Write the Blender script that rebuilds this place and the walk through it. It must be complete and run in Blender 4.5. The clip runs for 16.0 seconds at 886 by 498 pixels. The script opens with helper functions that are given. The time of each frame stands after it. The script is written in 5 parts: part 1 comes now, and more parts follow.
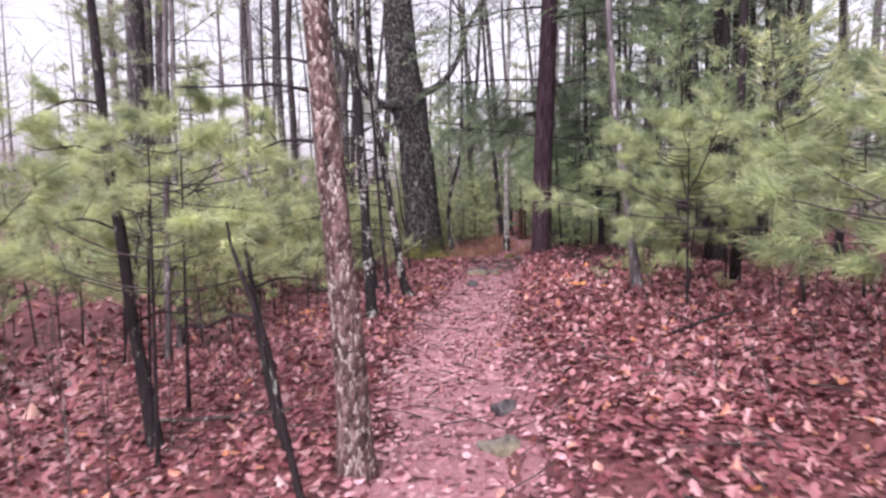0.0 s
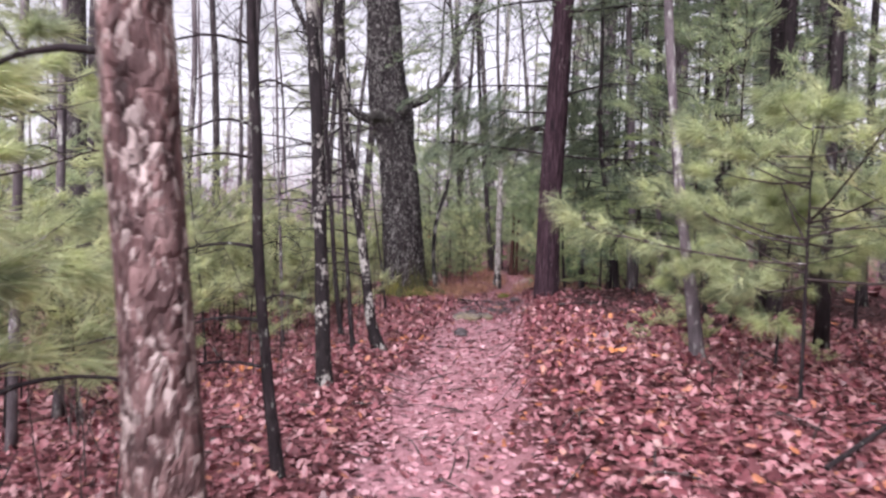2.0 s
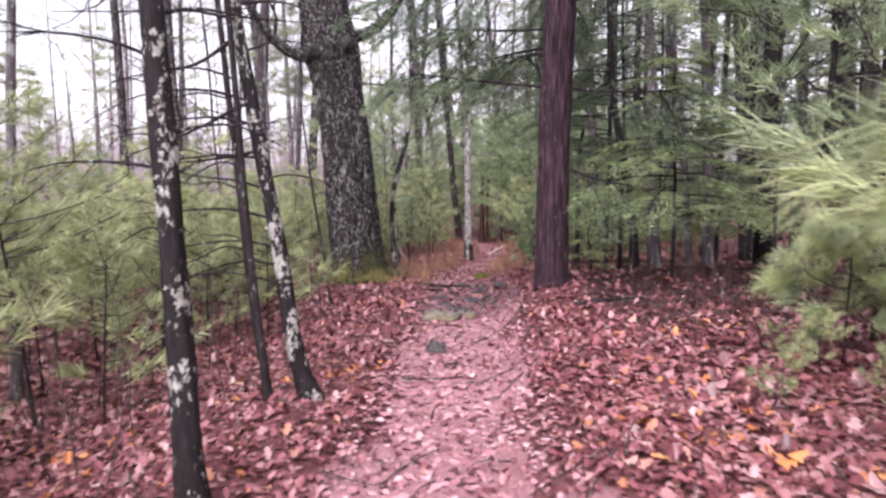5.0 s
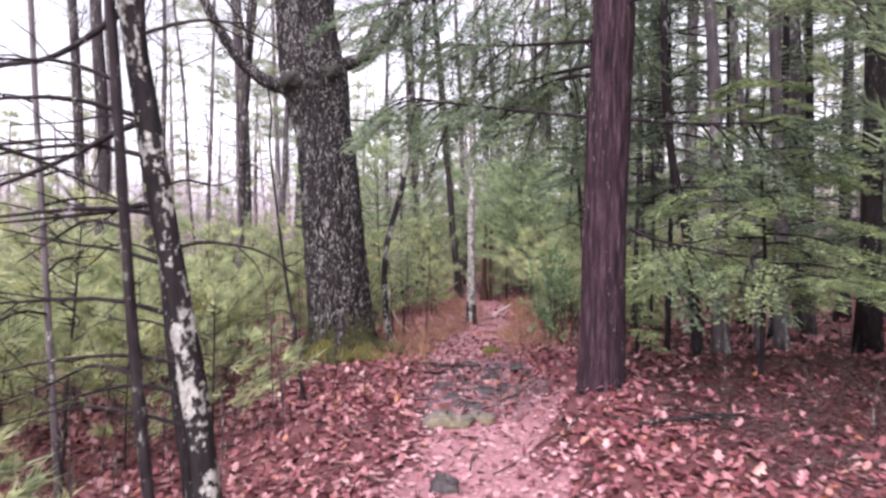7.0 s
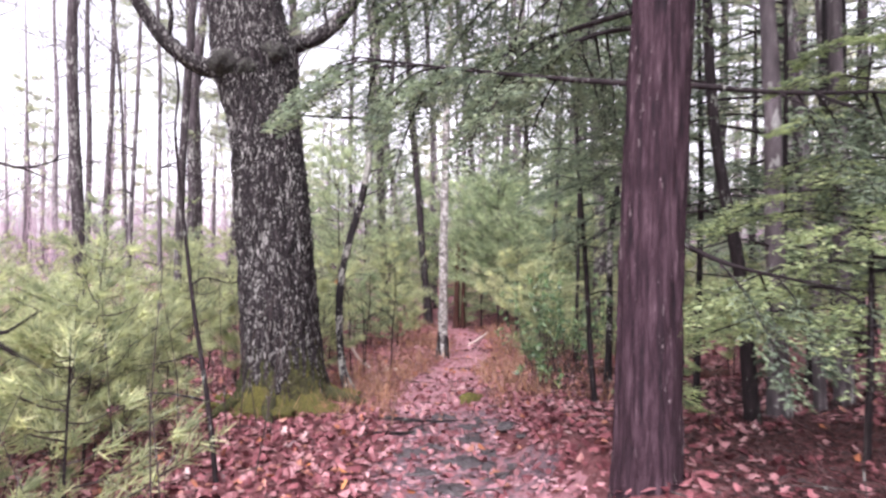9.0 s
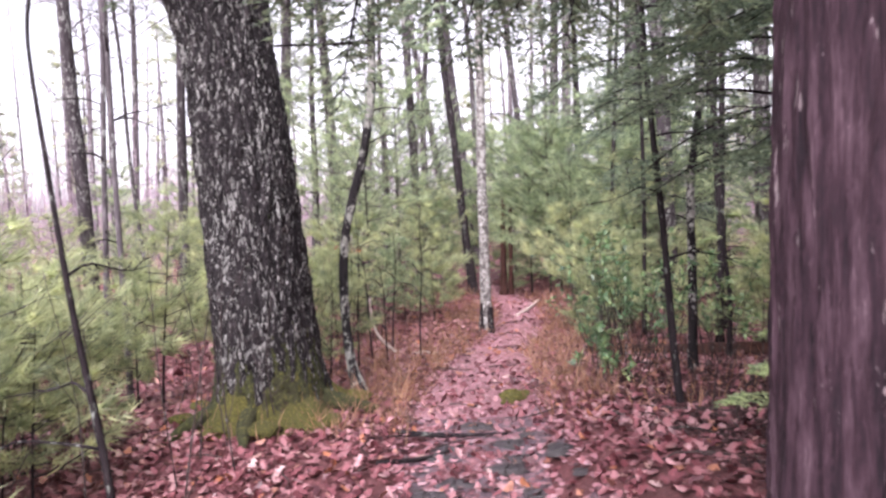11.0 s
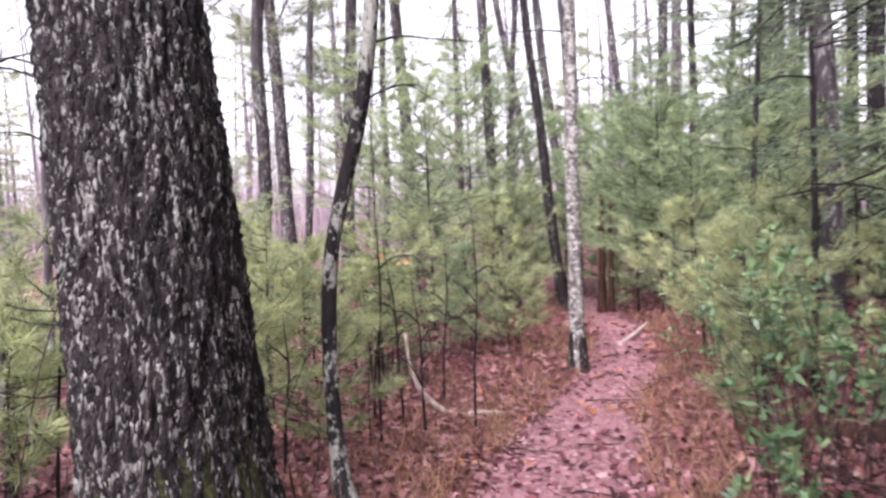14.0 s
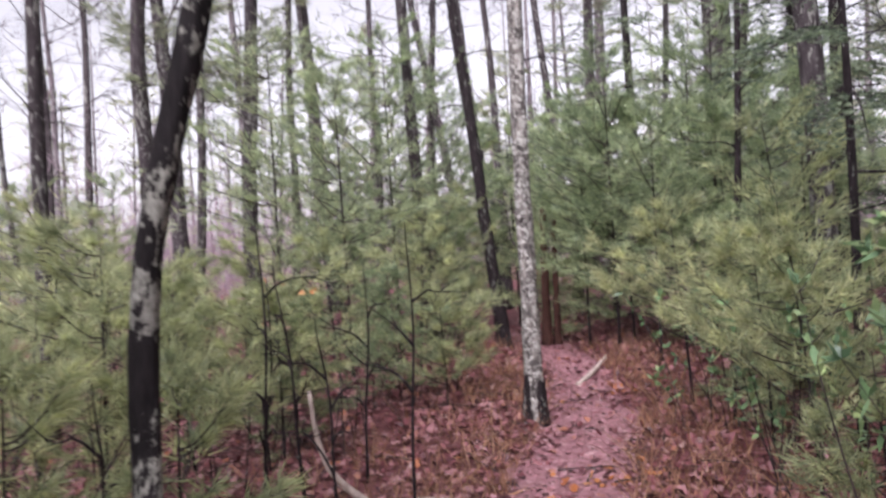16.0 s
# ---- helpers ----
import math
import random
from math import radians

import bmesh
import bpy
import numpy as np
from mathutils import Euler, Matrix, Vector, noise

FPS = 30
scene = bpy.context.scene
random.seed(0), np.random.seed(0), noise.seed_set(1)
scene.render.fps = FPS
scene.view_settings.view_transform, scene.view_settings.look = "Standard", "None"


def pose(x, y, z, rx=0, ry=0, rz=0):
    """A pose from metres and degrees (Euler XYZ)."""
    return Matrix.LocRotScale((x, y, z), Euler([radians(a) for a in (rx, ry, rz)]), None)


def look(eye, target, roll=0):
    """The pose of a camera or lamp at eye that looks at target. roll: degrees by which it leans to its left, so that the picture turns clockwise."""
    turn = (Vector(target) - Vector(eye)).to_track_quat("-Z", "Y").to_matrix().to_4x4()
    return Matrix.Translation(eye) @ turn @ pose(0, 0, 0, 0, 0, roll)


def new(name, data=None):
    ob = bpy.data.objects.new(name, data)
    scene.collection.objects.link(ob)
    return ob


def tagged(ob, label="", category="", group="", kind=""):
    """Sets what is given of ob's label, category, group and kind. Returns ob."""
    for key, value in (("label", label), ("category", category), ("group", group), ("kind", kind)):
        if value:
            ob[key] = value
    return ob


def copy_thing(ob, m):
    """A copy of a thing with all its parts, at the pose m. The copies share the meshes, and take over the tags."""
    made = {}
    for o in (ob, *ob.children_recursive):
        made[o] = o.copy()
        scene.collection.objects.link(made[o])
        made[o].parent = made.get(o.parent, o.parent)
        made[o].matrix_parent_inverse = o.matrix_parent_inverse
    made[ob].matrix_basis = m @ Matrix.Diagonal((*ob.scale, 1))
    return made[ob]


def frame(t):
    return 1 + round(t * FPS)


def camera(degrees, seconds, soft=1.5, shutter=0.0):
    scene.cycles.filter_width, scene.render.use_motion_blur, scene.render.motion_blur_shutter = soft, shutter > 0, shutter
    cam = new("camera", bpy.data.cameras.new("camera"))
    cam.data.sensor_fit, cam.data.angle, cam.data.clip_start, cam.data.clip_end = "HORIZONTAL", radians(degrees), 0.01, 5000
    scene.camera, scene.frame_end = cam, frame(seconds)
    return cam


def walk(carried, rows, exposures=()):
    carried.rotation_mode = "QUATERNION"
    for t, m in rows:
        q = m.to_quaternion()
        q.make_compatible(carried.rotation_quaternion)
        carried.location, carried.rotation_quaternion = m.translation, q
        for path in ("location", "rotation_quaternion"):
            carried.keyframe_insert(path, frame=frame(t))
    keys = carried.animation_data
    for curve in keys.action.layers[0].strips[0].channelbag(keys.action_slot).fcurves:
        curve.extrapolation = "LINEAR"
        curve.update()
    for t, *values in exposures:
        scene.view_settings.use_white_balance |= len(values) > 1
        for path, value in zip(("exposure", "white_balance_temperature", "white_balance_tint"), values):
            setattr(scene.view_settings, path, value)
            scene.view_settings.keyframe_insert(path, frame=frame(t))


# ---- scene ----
cam = camera(61.5, 16.0, soft=2.6, shutter=0.5)
PATH = [
    (0, (0.304, -7.665, 1.713), (0.162, -5.677, 1.555), -0.2),
    (0.5, (0.21, -7.104, 1.666), (0.115, -5.111, 1.531), 1.0),
    (1, (0.195, -6.582, 1.645), (0.11, -4.589, 1.506), 1.9),
    (1.5, (0.198, -6.042, 1.641), (0.089, -4.049, 1.524), 2.6),
    (2, (0.155, -5.48, 1.644), (0.054, -3.484, 1.569), 1.8),
    (2.5, (0.161, -4.983, 1.657), (0.021, -2.99, 1.563), 1.9),
    (3, (0.13, -4.465, 1.651), (-0.013, -2.475, 1.508), 1.7),
    (3.5, (0.133, -3.983, 1.649), (0.024, -1.994, 1.472), 0.8),
    (4, (0.123, -3.52, 1.652), (0.038, -1.531, 1.466), 0.2),
    (4.2, (0.099, -3.351, 1.637), (0.034, -1.361, 1.448), -0.1),
    (6.3, (-0.146, -1.43, 1.814), (-0.077, 0.565, 1.694), 0.9),
    (6.5, (-0.141, -1.247, 1.809), (-0.088, 0.75, 1.705), 0.9),
    (7, (-0.135, -0.742, 1.795), (-0.107, 1.257, 1.739), 0.4),
    (7.5, (-0.102, -0.27, 1.79), (-0.068, 1.729, 1.758), 0.6),
    (8, (-0.113, 0.176, 1.797), (-0.076, 2.175, 1.778), 1.6),
    (8.5, (-0.141, 0.594, 1.793), (-0.009, 2.589, 1.73), 0.9),
    (9, (-0.112, 0.967, 1.777), (0.0, 2.963, 1.778), 0.9),
    (9.2, (-0.078, 1.165, 1.797), (-0.015, 3.164, 1.777), 1.1),
    (11.3, (0.237, 2.923, 1.752), (0.185, 4.92, 1.647), -2.3),
    (11.5, (0.271, 3.081, 1.757), (0.195, 5.077, 1.653), -2.4),
    (12, (0.346, 3.516, 1.771), (0.226, 5.511, 1.689), -1.6),
    (12.5, (0.339, 3.952, 1.776), (0.301, 5.95, 1.71), -1.4),
    (13, (0.369, 4.397, 1.746), (0.331, 6.396, 1.693), -0.5),
    (13.5, (0.392, 4.826, 1.747), (0.211, 6.817, 1.681), -0.5),
    (14, (0.385, 5.278, 1.757), (0.089, 7.253, 1.652), -2.1),
    (14.5, (0.352, 5.75, 1.742), (-0.041, 7.711, 1.743), -2.4),
    (15, (0.279, 6.128, 1.683), (0.014, 8.11, 1.723), -2.1),
    (15.5, (0.185, 6.546, 1.627), (0.018, 8.539, 1.672), -3.3),
    (16, (0.121, 6.98, 1.594), (0.048, 8.979, 1.565), -3.2),
]
walk(cam, [(t, look(eye, target, roll)) for t, eye, target, roll in PATH], [(0, 1.62, 6280, 24), (4, 1.76, 6280, 24), (6.5, 2.04, 6280, 23), (8, 2.12, 6240, 25), (9, 2.38, 6280, 25), (11.5, 2.36, 6240, 25), (12, 2.2, 6240, 25), (12.5, 2.2, 6240, 25), (13.5, 2.3, 6240, 25), (14.5, 2.18, 6240, 24), (15, 1.96, 6280, 22), (15.5, 1.74, 6280, 22), (16, 1.66, 6280, 23)])

# ---- world and sun: a bright overcast sky ----
world = bpy.data.worlds.new("overcast_sky")
scene.world = world
world.use_nodes = True
wn, wl = world.node_tree.nodes, world.node_tree.links
sky = wn.new("ShaderNodeTexSky")
sky.sky_type, sky.sun_disc = "NISHITA", False
sky.sun_elevation, sky.sun_rotation = radians(48), radians(200)
sky.air_density, sky.dust_density = 1.0, 1.5
grey = wn.new("ShaderNodeHueSaturation")
grey.inputs["Saturation"].default_value = 0.12
wl.new(sky.outputs[0], grey.inputs["Color"])
wl.new(grey.outputs[0], wn["Background"].inputs["Color"])
wn["Background"].inputs["Strength"].default_value = 0.072
sun_data = bpy.data.lights.new("sun", "SUN")
sun_data.energy, sun_data.angle, sun_data.color = 2.35, radians(60), (1.0, 0.97, 0.94)
sun = new("sun", sun_data)
sun.rotation_euler = Euler((radians(42), 0, radians(-20)))


# ---- materials ----
def ramp_of(nt, stops, fac):
    r = nt.nodes.new("ShaderNodeValToRGB")
    e = r.color_ramp.elements
    while len(e) < len(stops):
        e.new(0.5)
    for k, (p, c) in zip(e, stops):
        k.position, k.color = p, (*c, 1)
    nt.links.new(fac, r.inputs[0])
    return r.outputs[0]


def noise_of(nt, vec, scale, detail=5, rough=0.6):
    n = nt.nodes.new("ShaderNodeTexNoise")
    n.inputs["Scale"].default_value, n.inputs["Detail"].default_value, n.inputs["Roughness"].default_value = scale, detail, rough
    nt.links.new(vec, n.inputs["Vector"])
    return n.outputs["Fac"]


def scaled(nt, stretch):
    tc, mp = nt.nodes.new("ShaderNodeTexCoord"), nt.nodes.new("ShaderNodeMapping")
    mp.inputs["Scale"].default_value = stretch
    nt.links.new(tc.outputs["Object"], mp.inputs["Vector"])
    return mp.outputs[0]


def mixed(nt, fac, a, b, mode="MIX"):
    m = nt.nodes.new("ShaderNodeMix")
    m.data_type, m.blend_type = "RGBA", mode
    for sock, v in ((m.inputs[0], fac), (m.inputs[6], a), (m.inputs[7], b)):
        if hasattr(v, "is_linked"):
            nt.links.new(v, sock)
        else:
            sock.default_value = v if isinstance(v, float) else (*v, 1)
    return m.outputs[2]


def bumped(nt, bsdf, height, strength, distance=0.02):
    b = nt.nodes.new("ShaderNodeBump")
    b.inputs["Strength"].default_value, b.inputs["Distance"].default_value = strength, distance
    nt.links.new(height, b.inputs["Height"])
    nt.links.new(b.outputs[0], bsdf.inputs["Normal"])


def blank(name):
    m = bpy.data.materials.new(name)
    m.use_nodes = True
    return m, m.node_tree, m.node_tree.nodes["Principled BSDF"]


def bark(name, stops, lichen=(0.42, 0.43, 0.40), amount=0.5, spot=9.0, stretch=(1, 1, 0.25), fine=22.0, rough=0.85, bump=0.8, patch=0.5, tallness=0.34):
    """Bark: streaked ground colour, pale lichen in spots that gather in patches."""
    m, nt, b = blank(name)
    v = scaled(nt, stretch)
    streak = noise_of(nt, v, fine, 6, 0.65)
    col = ramp_of(nt, stops, streak)
    v2 = scaled(nt, (1, 1, tallness))
    spots = noise_of(nt, v2, spot * 2.2, 4, 0.62)
    areas = noise_of(nt, v2, spot * 0.35, 2, 0.5)
    add = nt.nodes.new("ShaderNodeMath")
    add.operation = "MULTIPLY_ADD"
    nt.links.new(areas, add.inputs[0])
    add.inputs[1].default_value = patch
    nt.links.new(spots, add.inputs[2])
    even = nt.nodes.new("ShaderNodeMath")
    even.operation = "DIVIDE"
    nt.links.new(add.outputs[0], even.inputs[0])
    even.inputs[1].default_value = 1 + patch
    edge = 0.5 + 0.35 * (0.5 - amount) / (1 + patch)
    mask = ramp_of(nt, [(edge - 0.014, (0, 0, 0)), (edge + 0.02, (1, 1, 1))], even.outputs[0])
    tone = mixed(nt, ramp_of(nt, [(0.35, (0, 0, 0)), (0.65, (1, 1, 1))], noise_of(nt, v2, 60, 4, 0.7)), lichen, tuple(c * 0.45 for c in lichen))
    nt.links.new(mixed(nt, mask, col, tone), b.inputs["Base Color"])
    b.inputs["Roughness"].default_value = rough
    b.inputs["Specular IOR Level"].default_value = 0.22
    bumped(nt, b, streak, bump, 0.015)
    return m


def plated_bark(name, stops, lichen, share, cell=(1, 1, 0.5), size=26.0, bump=1.0):
    """Old bark in small upright plates, some of them grown over with pale lichen."""
    m, nt, b = blank(name)
    streak = noise_of(nt, scaled(nt, (1, 1, 0.3)), 24, 6, 0.65)
    v = scaled(nt, cell)
    warp = nt.nodes.new("ShaderNodeTexNoise")
    warp.inputs["Scale"].default_value = 14
    nt.links.new(v, warp.inputs["Vector"])
    ad = nt.nodes.new("ShaderNodeVectorMath")
    ad.operation = "MULTIPLY_ADD"
    nt.links.new(warp.outputs["Color"], ad.inputs[0])
    ad.inputs[1].default_value = (0.06, 0.06, 0.06)
    nt.links.new(v, ad.inputs[2])
    vo = nt.nodes.new("ShaderNodeTexVoronoi")
    vo.distance = "CHEBYCHEV"
    vo.inputs["Scale"].default_value = size
    nt.links.new(ad.outputs[0], vo.inputs["Vector"])
    sp = nt.nodes.new("ShaderNodeSeparateColor")
    nt.links.new(vo.outputs["Color"], sp.inputs[0])
    plate = ramp_of(nt, [(0.0, (0.72, 0.72, 0.72)), (1.0, (1.45, 1.42, 1.4))], sp.outputs["Green"])
    col = mixed(nt, 1.0, ramp_of(nt, stops, streak), plate, "MULTIPLY")
    area = noise_of(nt, v, 6.5, 4, 0.65)
    mx = nt.nodes.new("ShaderNodeMath")
    mx.operation = "MULTIPLY_ADD"
    nt.links.new(area, mx.inputs[0])
    mx.inputs[1].default_value = 1.1
    nt.links.new(sp.outputs["Red"], mx.inputs[2])
    gt = nt.nodes.new("ShaderNodeMath")
    gt.operation = "SUBTRACT"
    nt.links.new(mx.outputs[0], gt.inputs[0])
    gt.inputs[1].default_value = 1.74 - share
    edge = nt.nodes.new("ShaderNodeMath")
    edge.operation = "MULTIPLY_ADD"
    nt.links.new(vo.outputs["Distance"], edge.inputs[0])
    edge.inputs[1].default_value = -0.28
    nt.links.new(gt.outputs[0], edge.inputs[2])
    fine = nt.nodes.new("ShaderNodeMath")
    fine.operation = "MULTIPLY_ADD"
    nt.links.new(noise_of(nt, v, 75, 5, 0.7), fine.inputs[0])
    fine.inputs[1].default_value = 2.2
    nt.links.new(edge.outputs[0], fine.inputs[2])
    mask = ramp_of(nt, [(0.78, (0, 0, 0)), (0.98, (1, 1, 1))], fine.outputs[0])
    tone = mixed(nt, sp.outputs["Blue"], lichen, tuple(c * 0.55 for c in lichen))
    nt.links.new(mixed(nt, mask, col, tone), b.inputs["Base Color"])
    b.inputs["Roughness"].default_value = 0.8
    b.inputs["Specular IOR Level"].default_value = 0.25
    hh = nt.nodes.new("ShaderNodeMath")
    hh.operation = "SUBTRACT"
    nt.links.new(streak, hh.inputs[0])
    nt.links.new(vo.outputs["Distance"], hh.inputs[1])
    bumped(nt, b, hh.outputs[0], bump, 0.02)
    return m


def litter(name, stops, rough=0.5, vary=True):
    """Fallen leaves: each leaf of a colour of its own, blotched."""
    m, nt, b = blank(name)
    g = nt.nodes.new("ShaderNodeNewGeometry")
    col = ramp_of(nt, stops, g.outputs["Random Per Island"])
    n = noise_of(nt, scaled(nt, (1, 1, 1)), 45, 4)
    dark = mixed(nt, 0.55, col, ramp_of(nt, [(0.3, (0.45, 0.42, 0.42)), (0.7, (1.25, 1.2, 1.2))], n), "MULTIPLY")
    nt.links.new(dark, b.inputs["Base Color"])
    b.inputs["Roughness"].default_value = rough
    b.inputs["Specular IOR Level"].default_value = 0.6
    bumped(nt, b, n, 0.5, 0.004)
    return m


def foliage(name, stops, rough=0.6, through_light=0.3):
    m, nt, b = blank(name)
    g, oi = nt.nodes.new("ShaderNodeNewGeometry"), nt.nodes.new("ShaderNodeObjectInfo")
    a = nt.nodes.new("ShaderNodeMath")
    a.operation = "MULTIPLY_ADD"
    nt.links.new(oi.outputs["Random"], a.inputs[0])
    a.inputs[1].default_value = 0.35
    s2 = nt.nodes.new("ShaderNodeMath")
    s2.operation = "MULTIPLY"
    nt.links.new(g.outputs["Random Per Island"], s2.inputs[0])
    s2.inputs[1].default_value = 0.65
    nt.links.new(s2.outputs[0], a.inputs[2])
    col = ramp_of(nt, stops, a.outputs[0])
    n = noise_of(nt, scaled(nt, (1, 1, 1)), 6.5, 3)
    col = mixed(nt, 0.9, col, ramp_of(nt, [(0.36, (0.58, 0.62, 0.62)), (0.64, (1.55, 1.5, 1.3))], n), "MULTIPLY")
    nt.links.new(col, b.inputs["Base Color"])
    b.inputs["Roughness"].default_value = rough
    t = nt.nodes.new("ShaderNodeBsdfTranslucent")
    nt.links.new(col, t.inputs["Color"])
    mx = nt.nodes.new("ShaderNodeMixShader")
    mx.inputs[0].default_value = through_light
    nt.links.new(b.outputs[0], mx.inputs[1])
    nt.links.new(t.outputs[0], mx.inputs[2])
    nt.links.new(mx.outputs[0], nt.nodes["Material Output"].inputs["Surface"])
    return m


def earth(name, stops, scale, rough, bump, second, wet=None):
    m, nt, b = blank(name)
    v = scaled(nt, (1, 1, 1))
    n1 = noise_of(nt, v, scale, 8, 0.7)
    n2 = noise_of(nt, v, 0.9, 4, 0.6)
    col = mixed(nt, ramp_of(nt, [(0.42, (0, 0, 0)), (0.62, (1, 1, 1))], n2), ramp_of(nt, stops, n1), ramp_of(nt, second, n1))
    if wet:
        lo, hi, tone = wet
        sep, mid = nt.nodes.new("ShaderNodeSeparateXYZ"), nt.nodes.new("ShaderNodeMath")
        nt.links.new(v, sep.inputs[0])
        mid.operation = "COMPARE"
        nt.links.new(sep.outputs["Y"], mid.inputs[0])
        mid.inputs[1].default_value, mid.inputs[2].default_value = (lo + hi) / 2, (hi - lo) / 2
        blot = ramp_of(nt, [(0.42, (0, 0, 0)), (0.5, (1, 1, 1))], noise_of(nt, v, 5.5, 5, 0.7))
        col = mixed(nt, mixed(nt, 1.0, blot, mid.outputs[0], "MULTIPLY"), col, ramp_of(nt, tone, n1))
    nt.links.new(col, b.inputs["Base Color"])
    b.inputs["Roughness"].default_value = rough
    bumped(nt, b, n1, bump, 0.03)
    return m


OAK_BARK = plated_bark("oak_bark", [(0.34, (0.007, 0.005, 0.006)), (0.55, (0.022, 0.018, 0.02)), (0.75, (0.075, 0.065, 0.067))], (0.33, 0.325, 0.31), 0.23, (1, 1, 0.36), 62.0)
CROOK_BARK = bark("black_bark_pale_lichen", [(0.3, (0.007, 0.006, 0.007)), (0.6, (0.026, 0.022, 0.024)), (0.85, (0.08, 0.07, 0.07))], (0.4, 0.4, 0.36), 0.33, 17, fine=26, patch=1.1, tallness=0.6)
PINE_BARK = bark("red_brown_bark", [(0.34, (0.01, 0.006, 0.009)), (0.5, (0.032, 0.016, 0.023)), (0.62, (0.068, 0.04, 0.052)), (0.76, (0.17, 0.122, 0.138))], (0.26, 0.21, 0.22), -0.02, 20, stretch=(1, 1, 0.1), fine=34, bump=1.0, tallness=0.16)
PALE_BARK = plated_bark("ruddy_grey_bark", [(0.32, (0.024, 0.0149, 0.0149)), (0.48, (0.085, 0.05, 0.05)), (0.72, (0.24, 0.16, 0.155))], (0.46, 0.38, 0.36), 0.28, (1, 1, 0.5), 56.0, 0.9)
SPOT_BARK = bark("black_bark_white_lichen", [(0.3, (0.006, 0.005, 0.006)), (0.65, (0.024, 0.019, 0.021)), (0.85, (0.07, 0.058, 0.06))], (0.45, 0.44, 0.41), 0.2, 17, fine=26, patch=1.1, tallness=0.65)
DARK_BARK = bark("dark_bark", [(0.3, (0.008, 0.006, 0.007)), (0.6, (0.028, 0.021, 0.024)), (0.8, (0.075, 0.06, 0.063))], (0.28, 0.3, 0.27), 0.05, 20, fine=30)
BIRCH_BARK = plated_bark("birch_bark", [(0.34, (0.03, 0.026, 0.026)), (0.5, (0.13, 0.12, 0.115)), (0.7, (0.34, 0.32, 0.3))], (0.58, 0.57, 0.54), 0.42, (1, 1, 1.2), 30.0, 0.6)
# Grey bark, paled so that distance haze lies in its colour.
GREY_HAZE_BARK = bark("grey_haze_bark", [(0.3, (0.0425, 0.0363, 0.0413)), (0.55, (0.125, 0.106, 0.116)), (0.75, (0.25, 0.222, 0.235))], (0.45, 0.45, 0.438), 0.2, 9, fine=12)
TALL_BARK = bark("dark_grey_bark", [(0.3, (0.02, 0.016, 0.018)), (0.55, (0.06, 0.05, 0.055)), (0.75, (0.14, 0.122, 0.128))], (0.33, 0.33, 0.31), 0.2, 12, fine=16)
# Purple-grey twigs, their pale lavender tone carrying the far haze.
HAZE_BRUSH = bark("purple_grey_haze_twig", [(0.3, (0.2, 0.15, 0.18)), (0.6, (0.32, 0.25, 0.29)), (0.8, (0.42, 0.35, 0.39))], amount=-0.2, fine=8)
TWIG = bark("wet_twig", [(0.3, (0.025, 0.018, 0.018)), (0.7, (0.09, 0.07, 0.068))], (0.4, 0.4, 0.38), 0.1, 20, fine=30)
PALE_WOOD = bark("bleached_wood", [(0.3, (0.3, 0.24, 0.216)), (0.6, (0.54, 0.456, 0.408)), (0.8, (0.72, 0.636, 0.576))], amount=-0.2, fine=30, bump=0.4)
RED_WOOD = bark("broken_red_wood", [(0.3, (0.03, 0.015, 0.013)), (0.6, (0.1, 0.047, 0.038)), (0.8, (0.17, 0.1, 0.082))], amount=-0.25, fine=26)
LEAVES = litter("fallen_leaves", [(0.0, (0.07, 0.02, 0.026)), (0.25, (0.165, 0.049, 0.059)), (0.5, (0.27, 0.094, 0.108)), (0.75, (0.37, 0.175, 0.19)), (0.92, (0.44, 0.255, 0.265)), (0.965, (0.43, 0.16, 0.075)), (1.0, (0.5, 0.35, 0.35))], 0.4)
TROD = litter("trodden_leaves", [(0.0, (0.06, 0.025, 0.03)), (0.12, (0.12, 0.05, 0.058)), (0.3, (0.36, 0.16, 0.187)), (0.6, (0.51, 0.259, 0.297)), (0.9, (0.612, 0.364, 0.401)), (1.0, (0.649, 0.45, 0.483))], 0.36)
SOIL = earth("leaf_mould", [(0.3, (0.066, 0.02, 0.024)), (0.5, (0.176, 0.055, 0.062)), (0.7, (0.308, 0.125, 0.13))], 30, 0.7, 0.9, [(0.3, (0.0605, 0.02, 0.023)), (0.55, (0.154, 0.052, 0.055)), (0.7, (0.275, 0.115, 0.115))])
PATHMAT = earth("trodden_path", [(0.3, (0.248, 0.105, 0.124)), (0.5, (0.425, 0.209, 0.243)), (0.7, (0.549, 0.318, 0.358))], 38, 0.4, 0.8, [(0.3, (0.177, 0.0711, 0.0839)), (0.5, (0.337, 0.155, 0.177)), (0.72, (0.487, 0.268, 0.3))], (5.2, 8.1, [(0.3, (0.06, 0.04, 0.05)), (0.55, (0.17, 0.12, 0.145)), (0.72, (0.36, 0.26, 0.3))]))
PLUME = foliage("soft_pine_needles", [(0.0, (0.2, 0.255, 0.15)), (0.4, (0.36, 0.425, 0.25)), (0.75, (0.49, 0.55, 0.345)), (1.0, (0.61, 0.64, 0.42))], 0.55, 0.46)
UNDER = foliage("young_pine_needles", [(0.0, (0.166, 0.23, 0.15)), (0.4, (0.304, 0.39, 0.25)), (0.75, (0.432, 0.52, 0.34)), (1.0, (0.552, 0.59, 0.39))], 0.5, 0.48)
